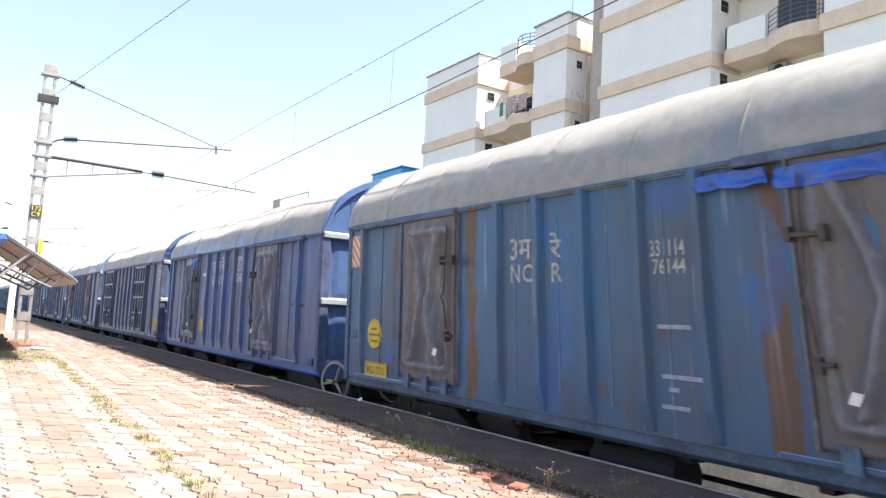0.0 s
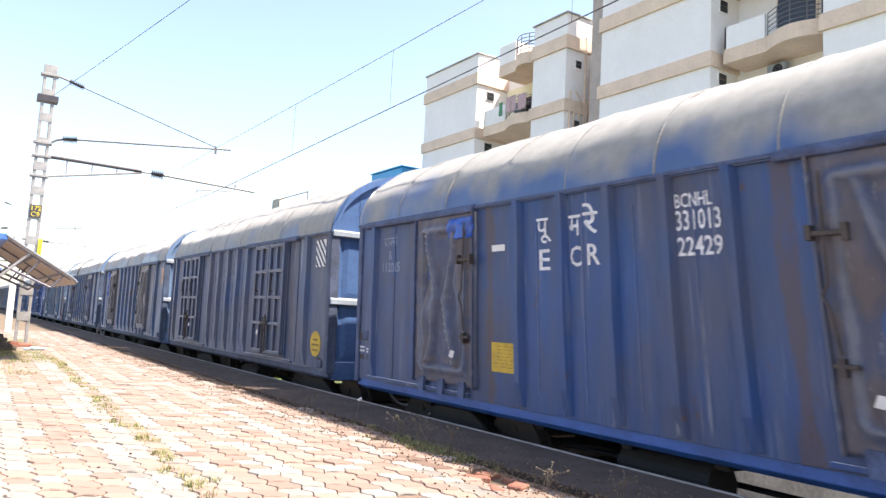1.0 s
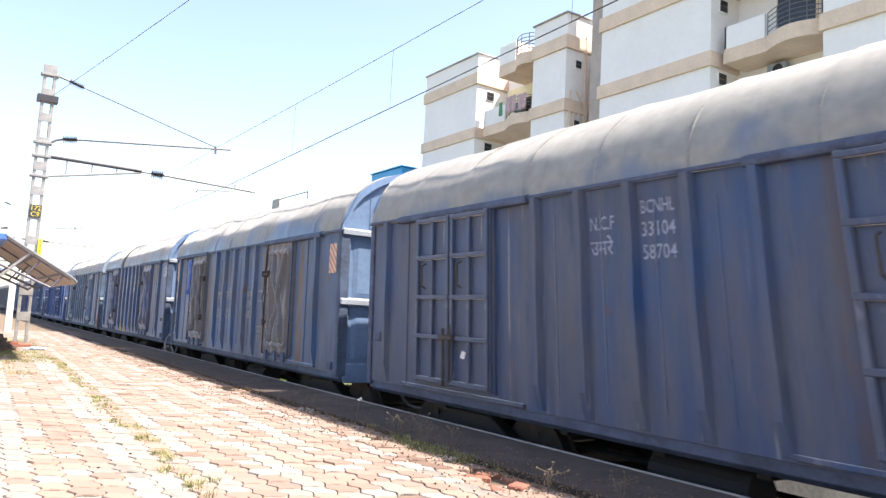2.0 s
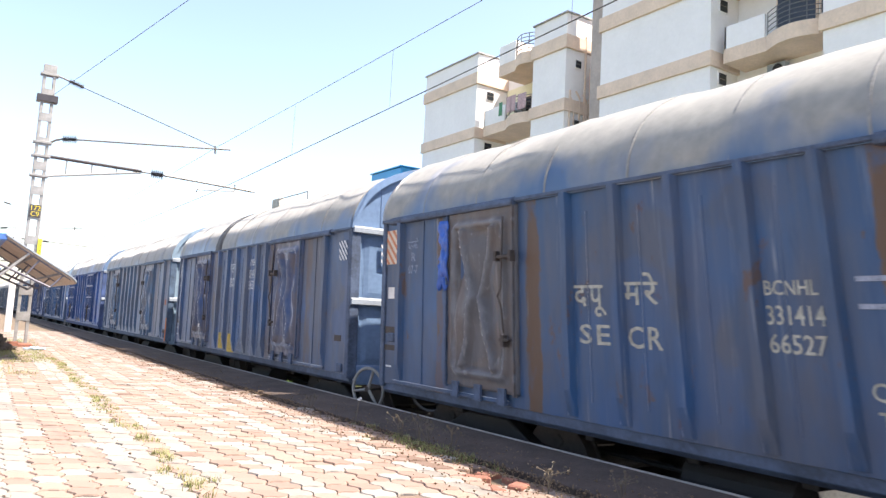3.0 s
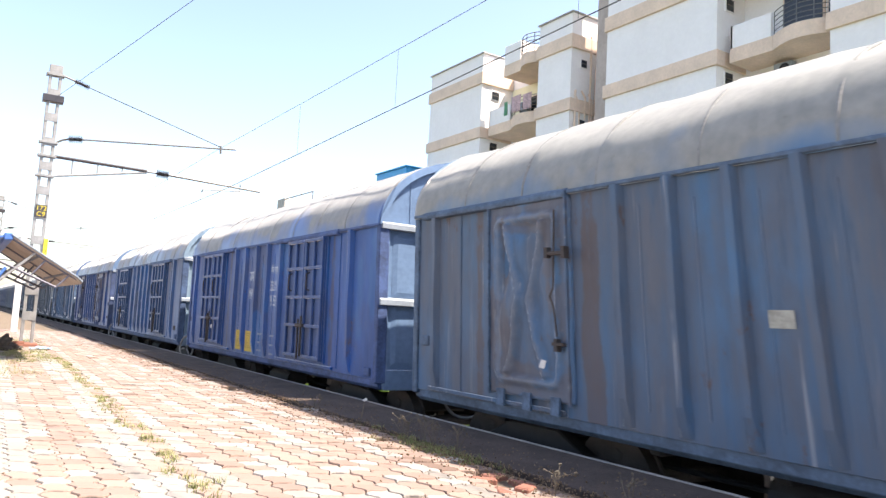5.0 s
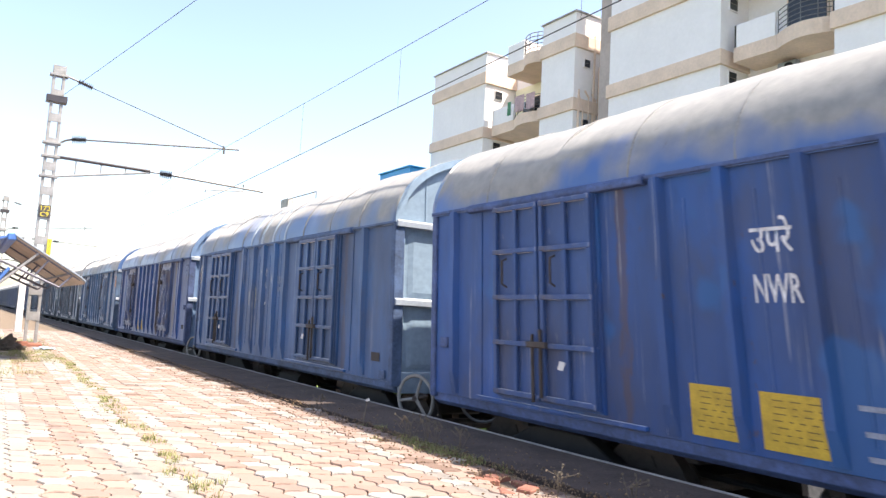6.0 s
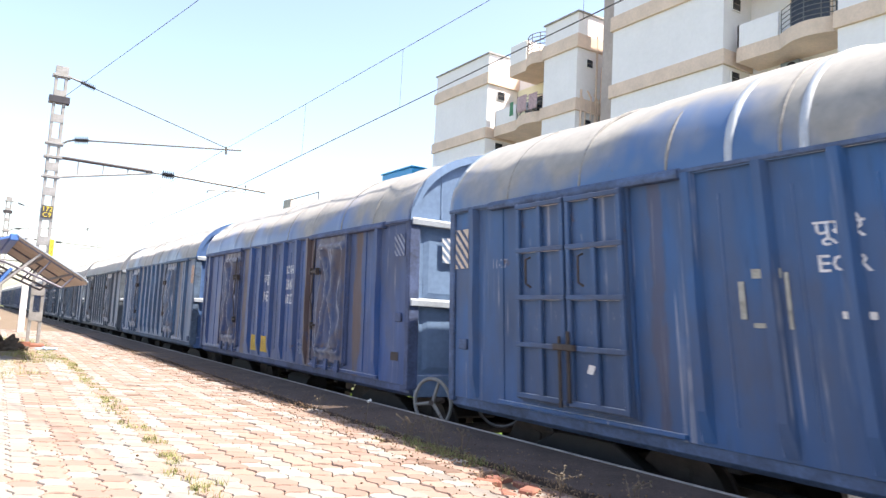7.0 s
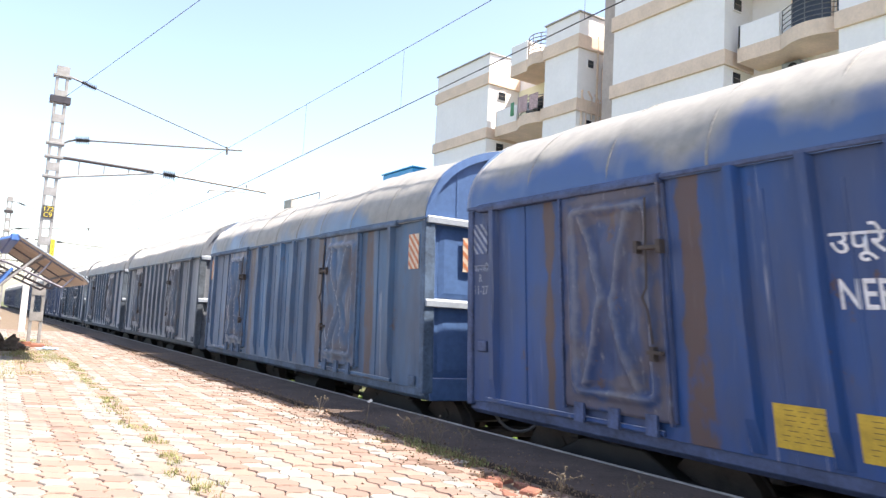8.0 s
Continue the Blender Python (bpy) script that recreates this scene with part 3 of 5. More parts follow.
            for s in (-1, 1):
                lf = part("leaf", shared("leaf", leaf_shape), doorm, d)
                lf.location = (-0.035, s * 0.38, 0)
                for y in (-0.335, 0.0, 0.335):
                    part("upright_bar", shared("upright_bar", lambda: bbox(-0.05, 0.0, -0.028, 0.028, 0.01, 1.99, 0.008)), doorm, d).location = (-0.035, s * 0.38 + y, 0)
                for z in (0.02, 0.52, 0.99, 1.47, 1.93):
                    part("cross_bar", shared("cross_bar", lambda: bbox(-0.058, -0.002, -0.365, 0.365, 0, 0.05, 0.008)), doorm, d).location = (-0.035, s * 0.38, z)
                part("pull_handle", shared("pull_handle", lambda: pipe(bmesh.new(), [(-0.03, 0, 0), (-0.09, 0, 0.03), (-0.09, 0, 0.27), (-0.03, 0, 0.30)], 0.012)), M_IRON, d).location = (-0.04, s * 0.38 + 0.14, 1.12)
            part("lock_bar", shared("lock_bar", lambda: pipe(bmesh.new(), [(-0.11, 0, 0.05), (-0.11, 0, 0.70)], 0.018)), M_IRON, d).location = (0, -0.05, 0)
            part("lock_bar", SHARED["lock_bar"], M_IRON, d).location = (0, 0.07, -0.05)
            part("hasp", shared("hasp_g", lambda: bbox(-0.14, -0.08, -0.14, 0.14, -0.03, 0.03, 0.008)), M_IRON, d).location = (0, 0, 0.55)
        if k in (0, 1, 2, 4, 5, 6, 7) and (n == 0 or k in (0, 1, 2, 7)):
            tg = part("seal_tag", shared("seal_tag", lambda: bevel(prism(bmesh.new(), [(-0.05, 0.0), (0.06, -0.02), (0.05, 0.12), (-0.06, 0.14)], 0, -0.004, 0.004), 0.002)), M_TAG, w, "white paper seal tag")
            tg.location = (-HW - 0.16, yc + (0.30 if n else -0.35), Z0 + 0.45)
            tg.rotation_euler, tg.scale = (radians(20), 0, radians(8)), (0.6, 0.6, 0.6)
    # small fittings on the side
    for y, z in ((-LEN + 0.28, 2.02 if k == 8 else 1.24), (-0.28, 1.75)):
        part("fitting", shared("fitting", lambda: bbox(-HW - 0.03, -HW, -0.08, 0.08, -0.06, 0.06, 0.01)), trimm, w).location = (0, y, z)
    # ends
    for near in (1, 0):
        m = Matrix.Identity(4) if near else pose(0, -LEN, 0, 0, 0, 180)
        for name, key, fn, mat in (("end_wall", "end_sheet", end_sheet_shape, endm), ("roof_rim", "rim", rim_shape, endm)):
            o = part(name, shared(key, fn), mat, w)
            o.matrix_basis = m @ pose(0, -LEN + (0.065 if key == "end_sheet" else -0.01), 0)
        for z in (ZE - 0.06, 2.175):
            part("end_ledge", shared("ledge%.2f" % z, lambda: ledge_shape(z)), M_PALE if near else trimm, w, "pale weathered cross beam").matrix_basis = m @ pose(0, -LEN + 0.07, 0)
        for x in (-0.45, 0.45):
            part("end_post", shared("end_post%.2f" % x, lambda: end_post_shape(x)), endm, w).matrix_basis = m @ pose(0, -LEN + 0.07, 0)
        for x in (-1.14, 1.14):
            part("end_seam", shared("end_seam", lambda: bbox(-0.010, 0.010, -0.010, 0.01, ZE + 0.08, arch(1.14) - 0.06, 0.003)), endm, w).matrix_basis = m @ pose(x, -LEN + 0.065, 0)
        for s in (-1, 1):
            part("end_flange", shared("end_flange%d" % s, lambda: bbox(s * 1.535 - 0.065, s * 1.535 + 0.065, -0.030, 0.0, Z0 + 0.10, ZE - 0.07, 0.008)), endm, w).matrix_basis = m @ pose(0, -LEN + 0.064, 0)
            for z0, z1 in ((Z0 + 0.18, 2.16), (2.30, ZE - 0.10)):
                part("end_panel", shared("end_panel%d%.1f" % (s, z0), lambda: pillow_panel(s * 0.95 - 0.46, s * 0.95 + 0.46, z0, z1)), endm, w, smooth=True).matrix_basis = m @ pose(0, -LEN + 0.063, 0)
        part("headstock", shared("headstock", lambda: bevel(prism(bmesh.new(), [(-HW + 0.02, Z0 + 0.14), (-HW + 0.10, Z0 - 0.14), (HW - 0.10, Z0 - 0.14), (HW - 0.02, Z0 + 0.14)], 1, -0.02, 0.25), 0.01)), endm, w).matrix_basis = m @ pose(0, -LEN + 0.02, 0)
        part("coupler", shared("coupler", lambda: box(box(bbox(-0.09, 0.09, -0.48, 0.1, 0.98, 1.16, 0.02), -0.19, 0.16, -0.49, -0.27, 0.92, 1.22), -0.3, 0.3, -0.02, 0.03, 0.9, 1.25)), M_IRON, w).matrix_basis = m @ pose(0, -LEN, 0)
        part("air_hose", shared("air_hose", lambda: pipe(bmesh.new(), [(-0.55, 0.0, 1.0)] + [(-0.55 + 0.5 * (1 - math.cos(a)) * 0.4, -0.24 - 0.24 * -math.cos(a), 0.95 - 0.30 * math.sin(a)) for a in (math.pi * (1 - i / 9) for i in range(10))], 0.022)), M_STEEL, w).matrix_basis = m @ pose(0, -LEN, 0)
    if wheel:
        bw = part("brake_wheel", shared("brake_wheel", lambda: ring(bmesh.new(), (0, 0, 0), (1, 0, 0), 0.29, 0.024), True), M_WHEEL, w, "round steel hand-brake wheel")
        bw.matrix_basis = pose(-HW + 0.13, -LEN - 0.38, 0.99, 0, 0, 18)
        for j in range(3):
            part("spoke", shared("spoke", lambda: rod(bmesh.new(), (0, 0, 0), (0.0, 0, 0.29), 0.024, 0.018)), M_WHEEL, bw).matrix_basis = pose(0, 0, 0, j * 120 + 20)
        part("hub", shared("hub", lambda: pipe(bmesh.new(), [(-0.03, 0, 0), (0.32, 0.1, 0), (0.4, 0.6, 0.02)], 0.035)), M_IRON, bw)
    # running gear
    for yb in (-LEN / 2 + 3.35, -LEN / 2 - 3.35):
        bg = part("bogie", shared("bolster", lambda: bbox(-0.85, 0.85, -0.22, 0.22, 0.52, 0.80, 0.03)), M_DARK, w)
        bg.location = (0, yb, 0)
        for s in (-1, 1):
            part("side_frame", shared("side_frame", side_frame_shape), M_DARK, bg).location = (s * 1.02, 0, 0)
        for dy in (-1.0, 1.0):
            ws = part("wheelset", shared("wheelset", wheelset_shape), M_IRON, bg)
            ws.location = (0, dy, 0.5)
            if k <= 9:
                WHEELSETS.append((ws, dy))
    WAGONS[k] = w
    # markings
    st = STRIPE.get(k, "" if k > 9 else "n")
    if st == "o":
        hatch_panel(-0.06, 2.72, 0.36, 0.46, w, M_HATCH_BG, M_HATCH_O)
        hatch_panel(-LEN + 0.44, 2.66, 0.26, 0.46, w, M_HATCH_BG, M_HATCH_O)
        hatch_panel(None, 2.66, 0.42, 0.45, w, M_HATCH_BG, M_HATCH_O, "end")
    elif st == "w":
        hatch_panel(-LEN + 0.60, 2.77, 0.38, 0.44, w, M_TAG, trimm)
        hatch_panel(None, 2.72, 0.44, 0.44, w, M_TAG, trimm, "end")
    elif st == "p":
        hatch_panel(-0.10, 2.78, 0.26, 0.34, w, trimm, M_FAINT if k == 8 else M_WHITE)
        hatch_panel(-LEN + 0.44, 2.84, 0.28, 0.30, w, trimm, M_FAINT if k == 8 else M_WHITE)
        hatch_panel(None, 2.78, 0.34, 0.34, w, endm, M_WHITE, "end")
    elif st == "c":
        hatch_panel(-0.10, 2.62, 0.26, 0.46, w, M_HATCH_BG, trimm)
    return w


MARKS = {
    0: [("3म", -3.85, 2.67, .35, .23, 0), ("रे", -4.48, 2.66, .17, .26, 0), ("N", -3.86, 2.43, .15, .19, 0), ("C", -4.05, 2.43, .16, .19, 0), ("R", -4.50, 2.43, .15, .19, 0), ("331114", -5.75, 2.62, .36, .14, 0), ("76144", -5.77, 2.47, .34, .13, 0)],
    1: [("पू", -3.93, 2.82, .22, .26, 1), ("म", -4.41, 2.87, .16, .20, 1), ("रे", -4.60, 2.87, .20, .30, 1), ("E", -3.97, 2.55, .16, .21, 1), ("C", -4.42, 2.57, .15, .20, 1), ("R", -4.65, 2.58, .16, .20, 1), ("BCNHL", -5.69, 3.01, .36, .12, 1), ("331013", -5.69, 2.82, .43, .17, 1), ("22429", -5.69, 2.61, .43, .16, 1), ("वापसी", -0.72, 2.97, .36, .17, 2), ("R", -0.86, 2.79, .09, .12, 2), ("112025", -0.70, 2.62, .46, .13, 2), ("KCC-02", -LEN + 1.35, 1.42, .36, .09, 2)],
    2: [("N.C.F", -4.34, 2.89, .30, .13, 2), ("उमरे", -4.34, 2.66, .28, .18, 2), ("BCNHL", -4.96, 3.00, .36, .12, 2), ("33104", -4.96, 2.80, .36, .13, 2), ("58704", -4.96, 2.60, .36, .13, 2)],
    3: [("द", -3.73, 2.19, .18, .20, 3), ("पू", -3.93, 2.10, .21, .29, 3), ("म", -4.35, 2.21, .20, .20, 3), ("रे", -4.57, 2.21, .16, .28, 3), ("S", -3.79, 1.85, .16, .18, 3), ("E", -4.01, 1.85, .16, .18, 3), ("C", -4.38, 1.84, .17, .19, 3), ("R", -4.60, 1.84, .15, .19, 3), ("BCNHL", -5.70, 2.29, .40, .11, 3), ("331414", -5.70, 2.08, .43, .14, 3), ("66527", -5.70, 1.88, .42, .14, 3), ("CC", -6.36, 1.62, .20, .12, 3), ("T", -6.38, 1.44, .09, .12, 3), ("वापसी", -0.64, 2.90, .26, .14, 2), ("R", -0.74, 2.74, .10, .11, 2), ("07-7", -0.66, 2.58, .24, .11, 2)],
    4: [("दपूमरे", -4.19, 2.78, .36, .26, 1), ("SECR", -4.21, 2.50, .35, .19, 1), ("BCNHL", -5.37, 2.90, .40, .13, 1), ("331415", -5.40, 2.65, .40, .18, 1), ("84337", -5.41, 2.43, .39, .18, 1), ("CC-  70-8", -4.91, 1.49, .36, .07, 2), ("TARE20-8", -4.91, 1.34, .36, .08, 2), ("AREA33-55", -4.91, 1.19, .36, .08, 2), ("T.", -5.56, 1.48, .08, .07, 2), ("T.", -5.56, 1.34, .08, .07, 2), ("SQM.", -5.58, 1.20, .17, .07, 2), ("वापसी", -0.06, 2.54, .29, .17, 1), ("R", -0.17, 2.41, .06, .11, 1), ("02.2027", -0.06, 2.27, .36, .10, 1)],
    6: [("उपरे", -4.44, 2.60, .34, .27, 1), ("NWR", -4.44, 2.24, .37, .21, 1), ("बीसीएनएचएल", -5.65, 2.70, .49, .19, 1), ("331110", -5.66, 2.39, .41, .20, 1), ("91599", -5.68, 2.11, .40, .21, 1)],
    7: [("पूमरे", -4.55, 2.63, .36, .22, 1), ("ECR", -4.56, 2.45, .36, .12, 1), ("331001", -5.49, 2.54, .38, .13, 2), ("60017", -5.50, 2.38, .36, .10, 2), ("11-27", -0.84, 2.60, .26, .10, 2)],
    8: [("उपूरे", -4.28, 2.52, .38, .26, 1), ("NER", -4.31, 2.21, .37, .20, 1), ("BCNHL", -5.48, 2.71, .38, .15, 1), ("330415", -5.49, 2.42, .38, .20, 1), ("18227", -5.50, 2.17, .35, .18, 1), ("EMES", -6.16, 1.50, .25, .08, 2), ("KBD", -6.20, 1.33, .27, .13, 2), ("वापसी", -0.10, 2.58, .28, .10, 2), ("R", -0.20, 2.46, .06, .09, 2), ("11-27", -0.12, 2.32, .25, .10, 2)],
}


def markings():
    paints = (M_CREAM, M_WHITE, M_FAINT, M_CREAM)
    for k, rows in MARKS.items():
        for text, y, z, wide, high, c in rows:
            lettering(text, y, z, wide, high, WAGONS[k], paints[c], "worn pale stencil lettering")
    for k, y, z, wide, high in ((4, -3.69, 1.19, 0.42, 0.33), (4, -4.31, 1.15, 0.42, 0.37), (6, -3.79, 1.22, 0.48, 0.39), (6, -4.39, 1.21, 0.50, 0.40), (8, -3.73, 1.25, 0.42, 0.30), (8, -4.31, 1.25, 0.44, 0.30)):
        label_plate(y, z, wide, high, WAGONS[k])
    label_plate(-3.17, 1.49, 0.46, 0.31, WAGONS[1])
    # lines of small print worn past reading
    for k, y, z, wide in ((6, -5.08, 1.56, 0.26), (6, -5.10, 1.40, 0.16), (6, -5.10, 1.25, 0.24), (6, -5.76, 1.55, 0.20), (6, -5.76, 1.38, 0.18), (6, -5.76, 1.22, 0.18), (6, -6.06, 1.53, 0.10), (6, -6.06, 1.36, 0.10), (0, -5.78, 2.02, 0.34), (0, -5.80, 1.62, 0.40), (0, -5.86, 1.52, 0.10), (0, -5.78, 1.38, 0.28), (3, -6.36, 2.38, 0.30), (3, -6.36, 2.20, 0.34)):
        label_plate(y, z, wide, 0.035, WAGONS[k], M_FAINT, False, "line of worn pale print")

    label_plate(-0.65, 1.18, 0.60, 0.22, WAGONS[0], None, False).location.x = -HW - 0.014
    lettering("MILD STEEL", -0.70, 1.24, 0.50, 0.10, WAGONS[0], M_INK, "dark stencil lettering").location.x = -HW - 0.020
    for i in range(9):
        for zz in (1.19, 1.38):
            label_plate(-0.69 - i * 0.060, zz, 0.04, 0.014, WAGONS[0], M_INK, False, "dark dash").location.x = -HW - 0.020
    for k, y in ((0, -0.87), (2, -LEN + 0.475)):
        disc = part("round_emblem", shared("emblem", lambda: rod(bmesh.new(), (-0.004, 0, 0), (0, 0, 0), 0.20, seg=28)), M_YELLOW, WAGONS[k], "yellow disc with worn dark writing")
        disc.location = (-HW - 0.006, y, 1.78 if k == 0 else 1.54)
        part("faded_print", shared("disc_bars", lambda: box(box(box(bmesh.new(), -0.008, -0.003, -0.08, 0.09, 0.05, 0.08), -0.008, -0.003, -0.14, 0.14, -0.03, 0.0), -0.008, -0.003, -0.10, 0.10, -0.11, -0.085)), M_INK, disc)
    label_plate(-LEN + 0.085, 1.10, 0.11, 0.62, WAGONS[5], M_ORANGE, False, "orange painted corner strip").location.x = -HW - 0.035
    label_plate(-LEN + 0.45, 2.07, 0.15, 0.14, WAGONS[5], M_HATCH_O, False, "rusty square plate")
    for k, y, z, wide, high in ((3, -0.10, 1.80, 0.30, 0.09), (3, -0.10, 1.58, 0.30, 0.07), (4, -LEN + 0.50, 1.62, 0.22, 0.09), (4, -0.06, 1.62, 0.31, 0.10), (1, -0.08, 1.68, 0.36, 0.10), (1, -0.11, 1.42, 0.12, 0.06), (1, -0.32, 1.42, 0.14, 0.06), (8, -LEN + 0.48, 1.45, 0.20, 0.11), (5, -LEN + 0.46, 1.27, 0.23, 0.13), (7, -LEN + 0.62, 1.40, 0.24, 0.12), (2, -LEN + 0.40, 1.24, 0.16, 0.09)):
        label_plate(y, z, wide, high, WAGONS[k], M_IRON, False, "small dark data plate")
    for k, y, z in ((1, -0.10, 1.57), (1, -0.30, 1.55), (1, -0.30, 1.51), (1, -0.10, 1.52), (4, -0.12, 1.50), (4, -0.12, 1.34), (3, -0.14, 1.36)):
        label_plate(y, z, 0.14, 0.025, WAGONS[k], M_WHITE, False, "short line of worn white print")
    for y, z, wide, high in ((-8.78, 2.14, 0.20, 0.035), (-9.12, 2.12, 0.22, 0.045), (-9.06, 1.74, 0.13, 0.14), (-8.98, 1.86, 0.05, 0.24)):
        label_plate(y, z, wide, high, WAGONS[1], M_RUSTY, False, "rusty scab in the paint")
    label_plate(-0.16, 2.26, 0.16, 0.15, WAGONS[3], M_TAG, False, "white paper notice")
    label_plate(-3.18, 2.78, 0.23, 0.07, WAGONS[1], M_TAG, False, "white painted patch")
    label_plate(-4.68, 2.14, 0.22, 0.05, WAGONS[7], M_TAG, False, "white painted patch")
    label_plate(-5.18, 2.55, 0.22, 0.15, WAGONS[7], M_TAG, False, "torn white paper notice")
    label_plate(-4.92, 2.06, 0.20, 0.13, WAGONS[5], M_CREAM, False, "white painted patch")
    for yy, zz, ww, hh in ((-3.92, 2.12, 0.05, 0.28), (-4.04, 2.42, 0.24, 0.07), (-4.30, 2.06, 0.03, 0.40), (-4.02, 2.06, 0.24, 0.035), (-4.20, 2.25, 0.035, 0.17)):
        label_plate(yy, zz, ww, hh, WAGONS[7], M_CREAM, False, "peeling cream paper remnant")


M_TARP = plain("torn_blue_plastic", (0.012, 0.075, 0.34), 0.4, vary=0.35, scale=7)


def torn_sheet(k, y, z, wide, high, seed):
    """A crumpled strip of torn plastic caught above a door."""
    bm, rows = bmesh.new(), []
    for j in range(19):
        row = []
        for i in range(15):
            u, v = i / 14, j / 18
            ragged = 0.22 * noise.noise(Vector((u * 3, seed, v * 3))) * (1 - v)
            c = Vector((u * wide * 9 + seed, v * high * 9, seed))
            h = 0.055 + 0.05 * noise.noise(c) + 0.02 * noise.noise(c * 2.7)
            row.append((-h, -(u + ragged * 0.4 - 0.5) * wide, (v - 1 + ragged) * high))
        rows.append(row)
    ob = part("torn_plastic", sheet(bm, rows, (0.02, 0, 0)), M_TARP, WAGONS[k], "crumpled bright blue plastic caught above the door", True)
    ob.location = (-HW - 0.03, y, z)


for k in range(-1, 21):
    wagon(k)
for _k, _y, _z, _w, _h, _s in ((3, -1.60, 3.18, 0.16, 0.82, 2.3), (1, -2.66, 3.20, 0.50, 0.24, 5.1), (0, -6.62, 3.22, 0.62, 0.13, 7.7), (0, -7.40, 3.20, 0.80, 0.16, 9.2)):
    torn_sheet(_k, _y, _z, _w, _h, _s)
markings()


# ---- ground, platform and track ----
def ground_material(name, a, b, scale=3.0, bump=0.5):
    n = Nodes(name, 0.95)
    f = n.noise(scale, 6)
    g = n.noise(scale * 14, 4)
    col = n.mix(n.ramp(f, 0.35, 0.65), a, b)
    col = n.mix(n.ramp(g, 0.45, 0.7, 0, 0.5), col, tuple(c * 0.5 for c in a))
    return n.done(col, g, bump, 0.03)


M_EARTH = ground_material("dry_earth", (0.10, 0.10, 0.045), (0.05, 0.08, 0.02), 0.4)
M_BED = ground_material("paver_bedding", (0.20, 0.145, 0.10), (0.12, 0.095, 0.065), 4)
M_COPING = ground_material("dark_platform_coping", (0.050, 0.034, 0.027), (0.088, 0.062, 0.050), 2.2, 0.6)
M_BALLAST = plain("ballast_stone", (0.16, 0.15, 0.14), 0.9, vary=0.4, scale=12)
M_FACE = plain("platform_wall_plaster", (0.24, 0.22, 0.20), 0.9, vary=0.3, scale=2)


def paver_material(name, a, b):
    n = Nodes(name, 0.9)
    r = n.rnd()
    i = n.island()
    v = n.math("FRACT", n.math("ADD", r, i))
    col = n.mix(v, a, b)
    col = n.mix(n.ramp(n.noise(3, 5), 0.45, 0.75, 0, 0.5), col, (0.215, 0.178, 0.148))
    col = n.mix(n.ramp(n.noise(60, 3), 0.55, 0.8, 0, 0.45), col, (0.16, 0.12, 0.09))
    return n.done(col, n.noise(90, 3), 0.4, 0.006)


M_RED = paver_material("red_paver", (0.208, 0.140, 0.112), (0.275, 0.200, 0.163))
M_DIRTY = paver_material("soiled_paver", (0.13, 0.08, 0.06), (0.26, 0.19, 0.15))
M_LIME = paver_material("cream_paver", (0.205, 0.184, 0.162), (0.295, 0.273, 0.248))

solid("ground", bbox(-400, 500, -300, 900, -1.6, -1.25, 0), M_EARTH, "dry earth with thin grass beside the railway", "ground", kind="structure")
plat = solid("platform", bbox(-9.0, 3.86, -14, 190, -1.25, -0.055, 0), M_BED, "raised railway platform of packed earth under the paving", "platform", kind="structure")
solid("platform_coping", bevel(prism(bmesh.new(), [(3.862, -1.25), (EDGE, -1.25), (EDGE, 0.015), (EDGE - 0.05, 0.02), (3.862, -0.004)], 1, -14, 190), 0.006), M_COPING, "dark stained concrete coping along the platform edge", "platform edge", kind="structure")
solid("coping_nosing", bbox(EDGE - 0.035, EDGE + 0.012, -14, 190, 0.0, 0.026, 0.006), M_FACE, "thin pale worn nosing on the platform edge", "platform edge", kind="structure")

# paving: wavy interlocking blocks in courses along the platform
PX, PY = 0.168, 0.205


def paver_outline():
    pts = []
    for i in range(6):
        u = i / 6
        pts.append((u * PX, 0.017 * math.sin(2 * math.pi * u)))
    for i in range(6):
        v = i / 6
        pts.append((PX + 0.020 * math.sin(2 * math.pi * v), v * PY))
    for i in range(6):
        u = 1 - i / 6
        pts.append((u * PX, PY + 0.017 * math.sin(2 * math.pi * u)))
    for i in range(6):
        v = 1 - i / 6
        pts.append((0.020 * math.sin(2 * math.pi * v), v * PY))
    c = Vector((PX / 2, PY / 2))
    return [c + (Vector(p) - c) * 0.955 for p in pts]


OUT = paver_outline()


def paver_shape():
    bm = bmesh.new()
    c = Vector((PX / 2, PY / 2))
    low = [bm.verts.new((p.x, p.y, -0.05)) for p in OUT]
    mid = [bm.verts.new((p.x, p.y, -0.008)) for p in OUT]
    top = [bm.verts.new((*(c + (p - c) * 0.94), 0.0)) for p in OUT]
    k = len(OUT)
    for i in range(k):
        j = (i + 1) % k
        bm.faces.new((low[i], low[j], mid[j], mid[i]))
        bm.faces.new((mid[i], mid[j], top[j], top[i]))
    bm.faces.new(top)
    return bm


